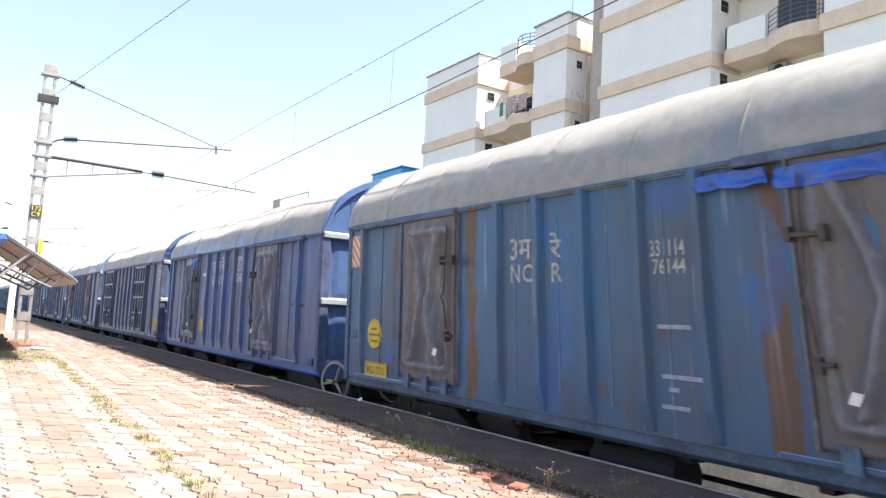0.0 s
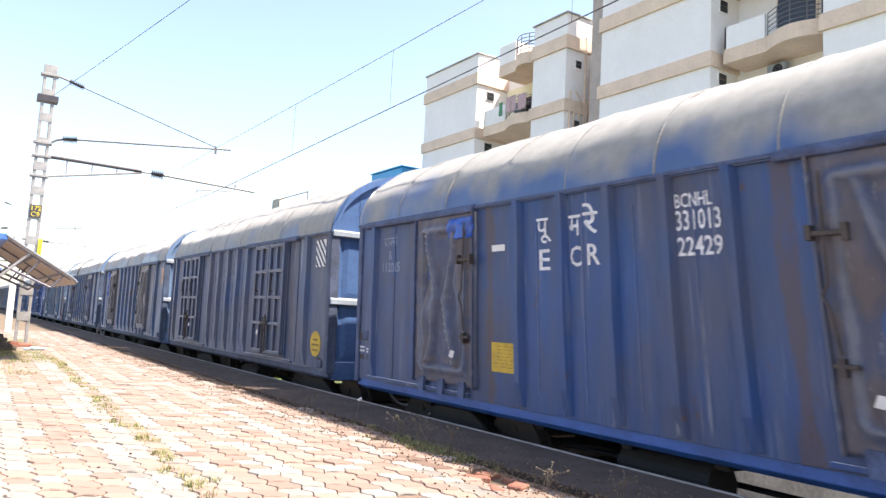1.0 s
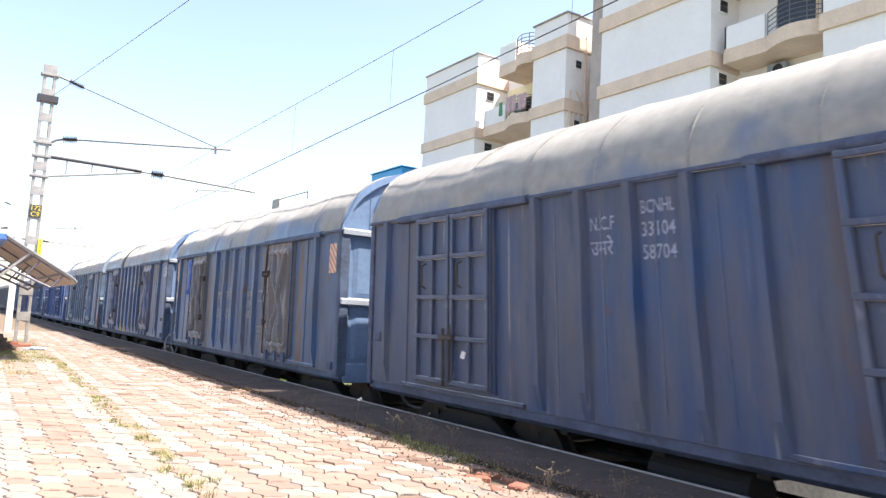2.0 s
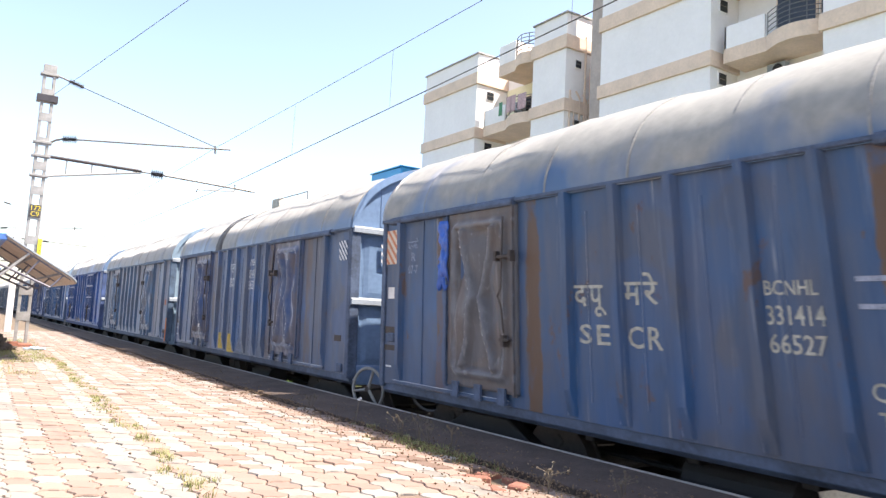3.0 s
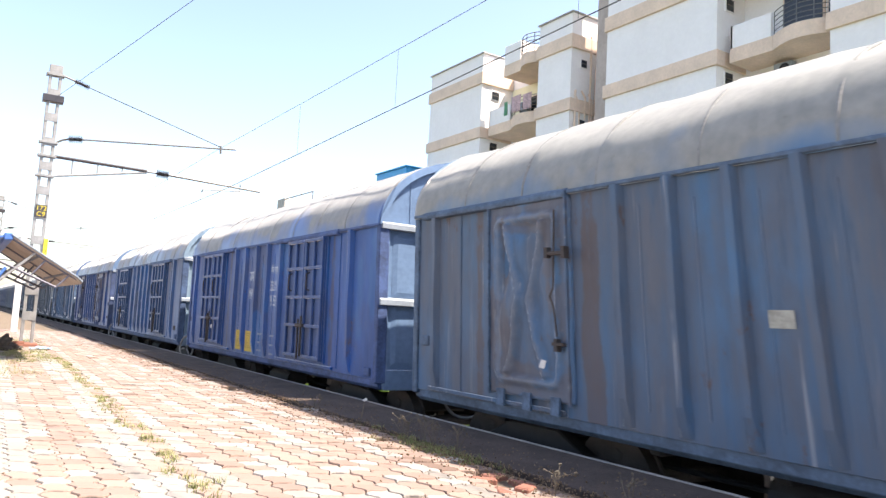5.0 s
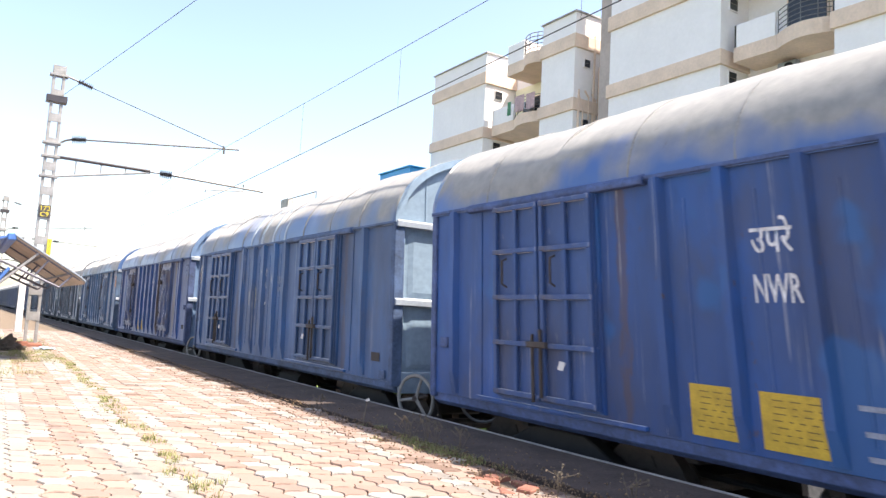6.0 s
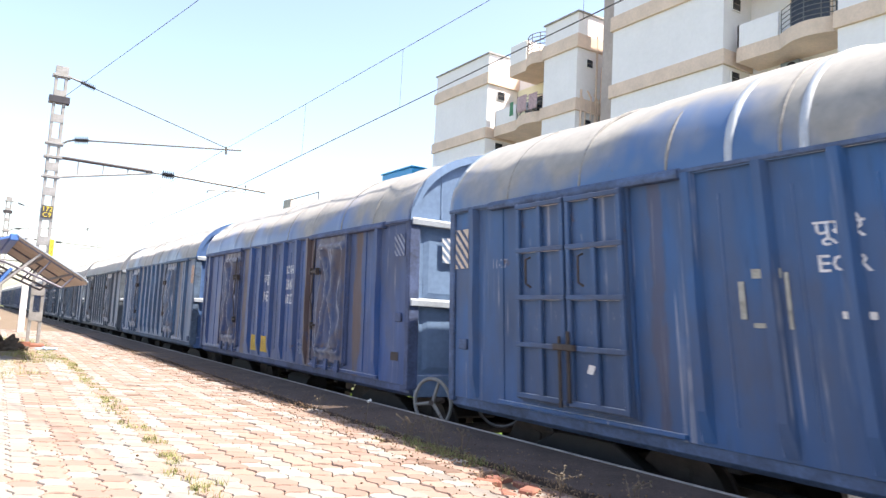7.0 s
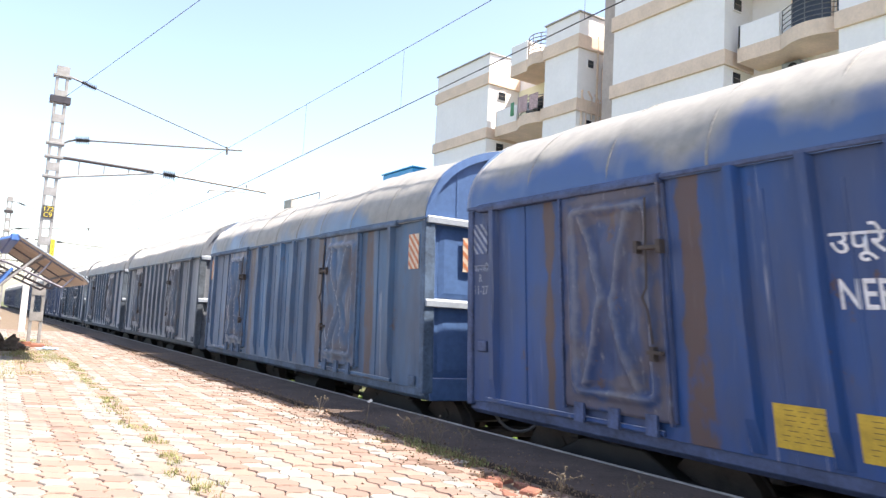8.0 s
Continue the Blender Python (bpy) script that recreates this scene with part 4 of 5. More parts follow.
def paving():
    rs = random.Random(11)
    near = shared("paver", paver_shape)
    verts, faces = {0: [], 1: [], 2: []}, {0: [], 1: [], 2: []}
    slope, count = 0.030, 0
    pave = tagged(new("paving"), "sun-bleached red and cream interlocking paving blocks", "paving", kind="structure")
    pave.location = (0, 0, 0)
    k = len(OUT)
    for r in range(-28, 150):
        y = 2.2 + r * PY
        for c in range(-36, 24):
            x = c * PX + slope * y - 0.12
            if x + PX > 3.84 or x < -1.6 - 0.12 * max(0, y) * (y > 9) or x < -5:
                continue
            edge = 3.84 - x < 0.45
            if edge and rs.random() < 0.16:
                continue
            if 3.25 < x < 3.75 and 4.15 < y < 4.75:
                continue
            pale = (c % 5 in (1, 2)) if c < 9 else (c % 3 == 0)
            if rs.random() < (0.10 if c < 9 else 0.2):
                pale = not pale
            soiled = rs.random() < 0.75 * math.exp(-((3.84 - x - PX) / 0.38) ** 2) + 0.04
            z = rs.uniform(-0.006, 0.006) - (0.012 if edge else 0)
            tilt = (rs.uniform(-0.02, 0.02), rs.uniform(-0.02, 0.02))
            if 4.0 < y < 7.0 and 1.9 < x < 3.9 and count < 300:
                p = part("paver", near, M_DIRTY if soiled else M_LIME if pale else M_RED, pave)
                p.matrix_basis = Matrix.Translation((x, y, z)) @ Euler((tilt[0], tilt[1], rs.uniform(-0.02, 0.02))).to_matrix().to_4x4()
                count += 1
                continue
            V, F = verts[2 if soiled else pale], faces[2 if soiled else pale]
            b = len(V)
            for dz, s in ((-0.05, 1), (-0.008, 1), (0.0, 0.94)):
                for q in OUT:
                    px_, py_ = (q.x - PX / 2) * s, (q.y - PY / 2) * s
                    V.append((x + PX / 2 + px_, y + PY / 2 + py_, z + dz + px_ * tilt[0] + py_ * tilt[1]))
            for i in range(k):
                j = (i + 1) % k
                F.append((b + i, b + j, b + k + j, b + k + i))
                F.append((b + k + i, b + k + j, b + 2 * k + j, b + 2 * k + i))
            F.append(tuple(b + 2 * k + i for i in range(k)))
    for pale in (0, 1, 2):
        me = bpy.data.meshes.new("paver_field")
        me.from_pydata(verts[pale], [], faces[pale])
        tagged(part("paver_field", me, (M_RED, M_LIME, M_DIRTY)[pale], pave), kind="stuff")


def track():
    t = thing("railway_track", "rusty steel rails on concrete sleepers in ballast", "railway track", kind="structure")
    for s in (-0.84, 0.84):
        pts = [(s - 0.07, -0.16), (s + 0.07, -0.16), (s + 0.07, -0.14), (s + 0.01, -0.12), (s + 0.01, -0.04), (s + 0.035, -0.03), (s + 0.035, 0), (s - 0.035, 0), (s - 0.035, -0.03), (s - 0.01, -0.04), (s - 0.01, -0.12), (s - 0.07, -0.14)]
        part("rail", prism(bmesh.new(), [(x + TX, z + RAIL) for x, z in pts], 1, -14, 200), M_IRON, t)
    sl = finish("sleeper", bbox(-1.37, 1.37, -0.125, 0.125, -0.22, 0, 0.02))
    for i in range(60):
        part("sleeper", sl, M_FACE, t).location = (TX, -6 + i * 0.65, RAIL - 0.16)
    bm, rs = bmesh.new(), random.Random(3)
    verts, faces = [], []
    for i in range(9000):
        x, y = rs.uniform(4.85, 9.2), rs.uniform(-3, 40)
        b, r = len(verts), rs.uniform(0.025, 0.05)
        z = RAIL - 0.24 - max(0, x - 8.3) * 0.4
        a = rs.uniform(0, 6)
        for q in ((1, 0, 0), (-0.4, 0.9, 0), (-0.5, -0.8, 0), (0.1, 0.1, 0.9), (0.1, -0.1, -0.6)):
            verts.append((x + r * (q[0] * math.cos(a) - q[1] * math.sin(a)), y + r * (q[0] * math.sin(a) + q[1] * math.cos(a)), z + r * q[2]))
        faces += [(b, b + 1, b + 3), (b + 1, b + 2, b + 3), (b + 2, b, b + 3), (b + 1, b, b + 4), (b + 2, b + 1, b + 4), (b, b + 2, b + 4)]
    me = bpy.data.meshes.new("ballast")
    me.from_pydata(verts, [], faces)
    solid("ballast", me, M_BALLAST, "loose grey crushed stone ballast", "ballast", kind="stuff")
    solid("ballast_bed", bevel(prism(bmesh.new(), [(4.81, -1.25), (9.6, -1.25), (8.4, RAIL - 0.25), (4.81, RAIL - 0.25)], 1, -14, 200), 0.02), M_BALLAST, "bed of grey ballast under the track", "ballast", kind="structure")


track()


# ---- plants ----
def leaf_material(name, a, b):
    n = Nodes(name, 0.6)
    n.b.inputs["Subsurface Weight"].default_value = 0.0
    return n.done(n.mix(n.island(), a, b))


M_GRASS = leaf_material("dry_grass", (0.26, 0.24, 0.10), (0.15, 0.18, 0.05))
M_LEAF = leaf_material("bush_leaf", (0.09, 0.17, 0.02), (0.17, 0.26, 0.05))
M_LITTER = leaf_material("leaf_litter", (0.10, 0.065, 0.04), (0.24, 0.16, 0.09))
M_STALK = plain("dry_stalk", (0.11, 0.09, 0.065), 0.8)


def blades(name, spots, label, category, seed, material=None):
    """Tufts of thin curved blades: spots of (x, y, z, radius, height, count)."""
    rs = random.Random(seed)
    V, F = [], []
    for x, y, z, R, H, n in spots:
        for _ in range(n):
            a, r = rs.uniform(0, 6.283), R * math.sqrt(rs.random())
            px_, py_ = x + r * math.cos(a), y + r * math.sin(a)
            h, w, ln, b = H * rs.uniform(0.4, 1.1), rs.uniform(0.002, 0.005), rs.uniform(0.1, 0.8), rs.uniform(0, 6.283)
            c, s = math.cos(b), math.sin(b)
            i = len(V)
            for t, ww in ((0, 1.0), (0.5, 0.8), (1, 0.1)):
                o = ln * h * t * t
                V.append((px_ + c * o - s * w * ww, py_ + s * o + c * w * ww, z + h * t * (1 - 0.25 * t * ln)))
                V.append((px_ + c * o + s * w * ww, py_ + s * o - c * w * ww, z + h * t * (1 - 0.25 * t * ln)))
            F += [(i, i + 1, i + 3, i + 2), (i + 2, i + 3, i + 5, i + 4)]
    me = bpy.data.meshes.new(name)
    me.from_pydata(V, [], F)
    return solid(name, me, material or M_GRASS, label, category, kind="stuff")


def litter(name, n, place, seed, label):
    rs = random.Random(seed)
    V, F = [], []
    for _ in range(n):
        x, y = place(rs)
        s, a, z = rs.uniform(0.005, 0.015), rs.uniform(0, 6.283), rs.uniform(0.002, 0.012)
        i = len(V)
        for q, h in (((1, 0), 0.004), ((0.1, 0.45), 0.01), ((-1, 0.1), 0.002), ((-0.1, -0.4), 0.008), ((0, 0), -0.006)):
            V.append((x + s * (q[0] * math.cos(a) - q[1] * math.sin(a)), y + s * (q[0] * math.sin(a) + q[1] * math.cos(a)), z + h))
        F += [(i, i + 1, i + 4), (i + 1, i + 2, i + 4), (i + 2, i + 3, i + 4), (i + 3, i, i + 4), (i, i + 3, i + 2, i + 1)]
    me = bpy.data.meshes.new(name)
    me.from_pydata(V, [], F)
    return solid(name, me, M_LITTER, label, "litter", kind="stuff")


def bush(x, y, z, R, H, seed):
    """Low bush: stems and a ragged crown of separate leaves."""
    rs = random.Random(seed)
    b = thing("bush", "sunlit green leafy bush growing beyond the track", "bush", Matrix.Translation((x, y, z)), "bushes beyond the track")
    bm = bmesh.new()
    for i in range(6):
        a = rs.uniform(0, 6.283)
        rod(bm, (0.05 * math.cos(a), 0.05 * math.sin(a), 0), (R * 0.6 * math.cos(a), R * 0.6 * math.sin(a), H * rs.uniform(0.6, 0.9)), 0.018, 0.005, 5)
    part("stem", bm, M_STALK, b)
    V, F = [], []
    for i in range(420):
        d = Vector((rs.gauss(0, 1), rs.gauss(0, 1), rs.gauss(0, 1))).normalized()
        k = rs.uniform(0.45, 1.0) * (0.75 + 0.5 * noise.noise(d * 2.2 + Vector((seed, 0, 0))))
        c = Vector((d.x * R * k, d.y * R * k, H * 0.55 + d.z * H * 0.5 * k))
        u = Vector((rs.gauss(0, 1), rs.gauss(0, 1), rs.gauss(0, 0.5))).normalized()
        w = u.cross(Vector((rs.gauss(0, 1), rs.gauss(0, 1), rs.gauss(0, 1)))).normalized()
        s = rs.uniform(0.05, 0.10)
        j = len(V)
        V += [c - u * s, c + w * s * 0.45 + Vector((0, 0, 0.01)), c + u * s, c - w * s * 0.45 + Vector((0, 0, 0.01))]
        F += [(j, j + 1, j + 2), (j, j + 2, j + 3)]
    me = bpy.data.meshes.new("crown")
    me.from_pydata(V, [], F)
    part("crown", me, M_LEAF, b)


_rs = random.Random(8)
for _i in range(34):
    bush(_rs.uniform(8.7, 9.6), 7.6 + _i * 0.7 + _rs.uniform(-0.3, 0.3), -1.3, _rs.uniform(0.3, 0.5), _rs.uniform(0.35, 0.6), _i + 60)
    bush(_rs.uniform(10.0, 12.5), 0 + _i * 1.25 + _rs.uniform(-0.5, 0.5), -1.3, _rs.uniform(0.5, 0.95), _rs.uniform(0.7, 1.3), _i)


def weeds():
    rs = random.Random(4)
    spots = []
    for i in range(150):
        y = 4.5 + 12.5 * rs.random() ** 1.2
        spots.append((1.23 + 0.034 * y + rs.gauss(0, 0.05), y, -0.02, 0.06, rs.uniform(0.03, 0.085), 30))
    for i in range(420):
        y = rs.uniform(12.5, 25)
        x = rs.uniform(-1.0, 1.15) + 0.034 * y
        if noise.noise(Vector((x * 1.3, y * 0.5, 1))) > -0.12:
            spots.append((x, y, -0.03, 0.2, rs.uniform(0.05, 0.14), 40))
    for i in range(40):
        spots.append((rs.uniform(0.2, 3.3), rs.uniform(4.2, 14), -0.02, 0.03, 0.03, 8))
    for i in range(26):
        y = rs.uniform(4.8, 7.5)
        spots.append((3.80 + rs.gauss(0, 0.06), y, -0.03, 0.07, rs.uniform(0.03, 0.08), 22))
    for i in range(34):
        spots.append((3.70 + rs.gauss(0, 0.07), 5.75 + rs.gauss(0, 0.35), -0.03, 0.06, rs.uniform(0.04, 0.10), 26))
    blades("grass", spots, "dry yellow-green grass in the paving joints", "grass", 5)
    litter("leaf_litter", 4500, lambda r: (3.86 - abs(r.gauss(0, 0.34)) if r.random() < 0.85 else r.uniform(3.86, 4.5), 3.2 + 20 * r.random() ** 1.3), 6, "dry leaf litter and crumbs beside the coping")
    litter("joint_debris", 250, lambda r: (r.uniform(-0.5, 3.7), 3.4 + 14 * r.random() ** 1.6), 7, "dry leaves and crumbs on the paving")


weeds()


def stalk_weed(x, y, h, seed, bloom):
    rs = random.Random(seed)
    w = thing("weed", "thin dry weed stalk growing beside the platform coping", "weed", Matrix.Translation((x, y, -0.02)), "weeds by the coping")
    bm, heads = bmesh.new(), []
    for i in range(2 if bloom else 4):
        p = Vector((0, 0, 0))
        d = Vector((rs.uniform(-0.35, 0.35), rs.uniform(-0.35, 0.35), 1)).normalized()
        pts = [p.copy()]
        for j in range(5):
            p = p + d * h * rs.uniform(0.16, 0.22)
            d = (d + Vector((rs.uniform(-0.2, 0.2), rs.uniform(-0.2, 0.2), 0))).normalized()
            pts.append(p.copy())
            if not bloom and j > 2:
                q = p + Vector((rs.uniform(-0.08, 0.08), rs.uniform(-0.08, 0.08), rs.uniform(0.02, 0.06)))
                pipe(bm, [p, q], 0.002, 4)
                heads.append(q)
        pipe(bm, pts, 0.003, 5)
        heads.append(p)
        part("stalk", bm, M_STALK, w)
        bm = bmesh.new()
    bm.free()
    for q in heads:
        bm = bmesh.new()
        bmesh.ops.create_icosphere(bm, subdivisions=2, radius=0.012 if bloom else 0.008)
        for v in bm.verts:
            v.co = v.co * rs.uniform(0.4, 1.7) + q
        part("seed_head", bm, M_TAG if bloom else M_STALK, w, "pale tuft" if bloom else "")


for _i, (_x, _y, _h, _b) in enumerate(((3.78, 7.35, 0.34, 1), (3.74, 6.25, 0.28, 0), (3.80, 6.05, 0.30, 0), (3.76, 5.85, 0.26, 0), (3.82, 5.55, 0.27, 0), (3.80, 6.45, 0.24, 0), (3.55, 3.95, 0.20, 0), (3.84, 3.55, 0.22, 0), (3.80, 8.6, 0.2, 0))):
    stalk_weed(_x, _y, 0.85 * _h, _i, _b)

# broken edge of the paving: loose bricks in the hollow
M_BRICK = plain("red_brick", (0.23, 0.095, 0.065), 0.85, vary=0.3, scale=9)
for _x, _y, _z, _r in ((3.60, 4.70, -0.045, 12), (3.66, 4.45, -0.05, 80), (3.46, 4.16, -0.012, 35), (3.42, 4.62, -0.04, -20), (3.30, 4.2, -0.03, 60)):
    solid("loose_brick", bbox(-0.11, 0.11, -0.055, 0.055, -0.035, 0.035, 0.01), M_BRICK, "broken red brick lying in the hollow of the paving", "brick", "loose bricks").matrix_world = pose(_x, _y, _z, _r * 0.1, 4, _r)


# ---- overhead line ----
M_GALV = plain("galvanised_steel", (0.25, 0.25, 0.25), 0.55, 0.1, vary=0.25, scale=7)
M_WIRE = plain("dark_wire", (0.05, 0.048, 0.045), 0.6)
M_INSUL = plain("insulator_glaze", (0.045, 0.040, 0.045), 0.3)
M_CONC = plain("concrete", (0.42, 0.40, 0.37), 0.9, vary=0.25, scale=3)
M_PLATE = plain("yellow_enamel", (0.62, 0.50, 0.04), 0.5)


def insulator(a, b, n, r, parent):
    a, b = Vector(a), Vector(b)
    bm = rod(bmesh.new(), a, b, r * 0.35, seg=10)
    d = (b - a) / n
    for i in range(n):
        c = a + d * (i + 0.5)
        rod(bm, c - d * 0.22, c + d * 0.22, r, r * 0.5, seg=12)
    return part("insulator", bm, M_INSUL, parent, "dark ribbed insulator")


def mast(y, numbered):
    m = thing("overhead_line_mast", "grey lattice steel mast with brackets holding the overhead wires", "mast", Matrix.Translation((1.50, y, 0)), "overhead line masts")
    for s in (-1, 1):
        part("channel", bevel(prism(bmesh.new(), [(s * 0.15, -0.07), (s * 0.15, 0.07), (s * 0.08, 0.07), (s * 0.08, 0.055), (s * 0.135, 0.055), (s * 0.135, -0.055), (s * 0.08, -0.055), (s * 0.08, -0.07)], 2, 0.08, 7.17), 0.003), M_GALV, m).rotation_euler = (0, 0, 0)
    bt = finish("batten", bbox(-0.15, 0.15, -0.085, -0.072, -0.11, 0.11, 0.004))
    for i in range(11):
        b = part("batten", bt, M_GALV, m)
        b.location = (0, 0, 0.75 + i * 0.631)
    part("plinth", bbox(-0.26, 0.26, -0.24, 0.24, -0.05, 0.09, 0.03), M_BRICK if numbered else M_CONC, m, "orange painted masonry plinth" if numbered else "")
    part("clamp", bbox(-0.24, 0.24, -0.12, 0.12, 6.20, 6.38, 0.01), M_INSUL, m, "dark steel clamp")
    for z in (6.92, 5.15, 4.80, 4.29):
        part("bracket_band", bbox(-0.21, 0.21, -0.11, 0.11, z - 0.03, z + 0.03, 0.006), M_GALV, m)
    # top stay
    part("stay_rod", pipe(bmesh.new(), [(0.15, 0, 6.95), (0.46, 0, 6.87)], 0.022), M_STEEL, m)
    insulator((0.46, 0, 6.87), (0.81, 0, 6.77), 8, 0.095, m)
    part("stay_wire", pipe(bmesh.new(), [(0.81, 0, 6.77), (4.38, 0, 5.80)], 0.012), M_WIRE, m)
    # upper tube
    part("link", pipe(bmesh.new(), [(0.15, 0, 5.16), (0.30, 0, 5.27), (0.45, 0, 5.325)], 0.025), M_STEEL, m)
    insulator((0.45, 0, 5.325), (0.78, 0, 5.37), 8, 0.11, m)
    part("upper_tube", pipe(bmesh.new(), [(0.78, 0, 5.37), (4.78, 0, 5.81)], 0.022), M_STEEL, m)
    part("catenary_clamp", pipe(bmesh.new(), [(4.34, 0, 5.84), (4.36, 0, 5.62)], 0.03), M_STEEL, m)
    # braced bracket
    part("bracket_arm", pipe(bmesh.new(), [(0.15, 0, 4.82), (2.42, 0, 4.80)], 0.045, 8), M_INSUL, m, "dark bracket tube")
    part("bracket_strut", pipe(bmesh.new(), [(0.12, 0, 4.30), (2.42, 0, 4.76)], 0.03, 8), M_GALV, m)
    for x in (0.6, 1.2, 1.8):
        part("bracket_brace", pipe(bmesh.new(), [(x, 0, 4.82), (x, 0, 4.30 + 0.46 * x / 2.35)], 0.018), M_GALV, m)
    part("link", pipe(bmesh.new(), [(2.42, 0, 4.78), (2.68, 0, 4.78)], 0.02), M_STEEL, m)
    insulator((2.68, 0, 4.78), (3.0, 0, 4.775), 6, 0.12, m)
    part("lower_tube", pipe(bmesh.new(), [(3.0, 0, 4.775), (5.6, 0, 4.68)], 0.026), M_STEEL, m)
    part("registration_arm", pipe(bmesh.new(), [(5.0, 0, 4.82), (5.0, 0, 4.62), (3.95, 0, 4.52), (3.92, 0, 4.44)], 0.02), M_STEEL, m)
    if numbered:
        pl = part("number_plate", bbox(-0.13, 0.13, -0.105, -0.095, 3.22, 3.54, 0.004), M_INSUL, m, "black plate with yellow characters")
        for text, z in (("172", 3.40), ("C9", 3.25)):
            cu = bpy.data.curves.new("digits", "FONT")
            cu.body, cu.size, cu.align_x = text, 0.165, "CENTER"
            ob = bpy.data.objects.new("digits", cu)
            scene.collection.objects.link(ob)
            me = bpy.data.meshes.new_from_object(ob.evaluated_get(bpy.context.evaluated_depsgraph_get()))
            bpy.data.objects.remove(ob)
            me.materials.clear()
            part("digits", me, M_PLATE, pl).matrix_basis = pose(0, -0.109, z, 90, 0, 0)
        sg = part("height_board", bbox(0.135, 0.235, -0.10, -0.09, 2.28, 2.70, 0.004), M_PLATE, m, "narrow yellow board with black figures")
        for i, ch in enumerate("172"):
            cu = bpy.data.curves.new("digits", "FONT")
            cu.body, cu.size, cu.align_x = ch, 0.13, "CENTER"
            ob = bpy.data.objects.new("digits", cu)
            scene.collection.objects.link(ob)
            me = bpy.data.meshes.new_from_object(ob.evaluated_get(bpy.context.evaluated_depsgraph_get()))
            bpy.data.objects.remove(ob)
            me.materials.clear()
            part("digits", me, M_INK, sg).matrix_basis = pose(0.185, -0.103, 2.59 - 0.13 * i, 90, 0, 0)
    return m


MASTS = (21.17, 50.5, 80, 110, -8)
for _i, _y in enumerate(MASTS):
    mast(_y, _i == 0)


def wire(name, pts, r, label):
    return solid(name, pipe(bmesh.new(), pts, r, 6), M_WIRE, label, "wire")


def sag(p, q, drop, n=14):
    p, q = Vector(p), Vector(q)
    return [p.lerp(q, i / n) - Vector((0, 0, drop * 4 * (i / n) * (1 - i / n))) for i in range(n + 1)]


def wires():
    ys = sorted(MASTS) + [170]
    cat, con, ret = [], [], []
    for a, b in zip(ys, ys[1:]):
        cat += sag((5.93, a, 5.856), (5.93, b, 5.856), 0.06)
        con += sag((5.93, a, 5.195 if a < 0 else 4.53), (5.93, b, 4.53), 0.0 if a < 0 else 0.02)
    wire("catenary_wire", cat, 0.0055, "thin dark messenger wire above the track")
    wire("contact_wire", con, 0.0085, "dark contact wire above the track")
    wire("anchor_wire", sag((1.60, 21.1, 6.38), (4.60, 0.0, 6.38), 0.05) + [Vector((6.2, -8.0, 6.4))], 0.006, "thin dark anchor wire running from the mast")
    for y in (2, 6.5, 11, 15.4, 28, 36, 44, 57):
        za = min(cat, key=lambda p: abs(p.y - y)).z
        zb = min(con, key=lambda p: abs(p.y - y)).z
        wire("dropper_wire", [Vector((5.93, y, za)), Vector((5.93, y, zb))], 0.003, "thin dropper wire between the overhead wires")


wires()

# ---- shelter ----
M_TAN = plain("tan_sheet_underside", (0.36, 0.29, 0.235), 0.7, vary=0.2, scale=3)
M_BLUEP = plain("blue_sheet_paint", (0.06, 0.16, 0.45), 0.5)
M_RAFTER = plain("dark_rafter_paint", (0.10, 0.10, 0.13), 0.6)


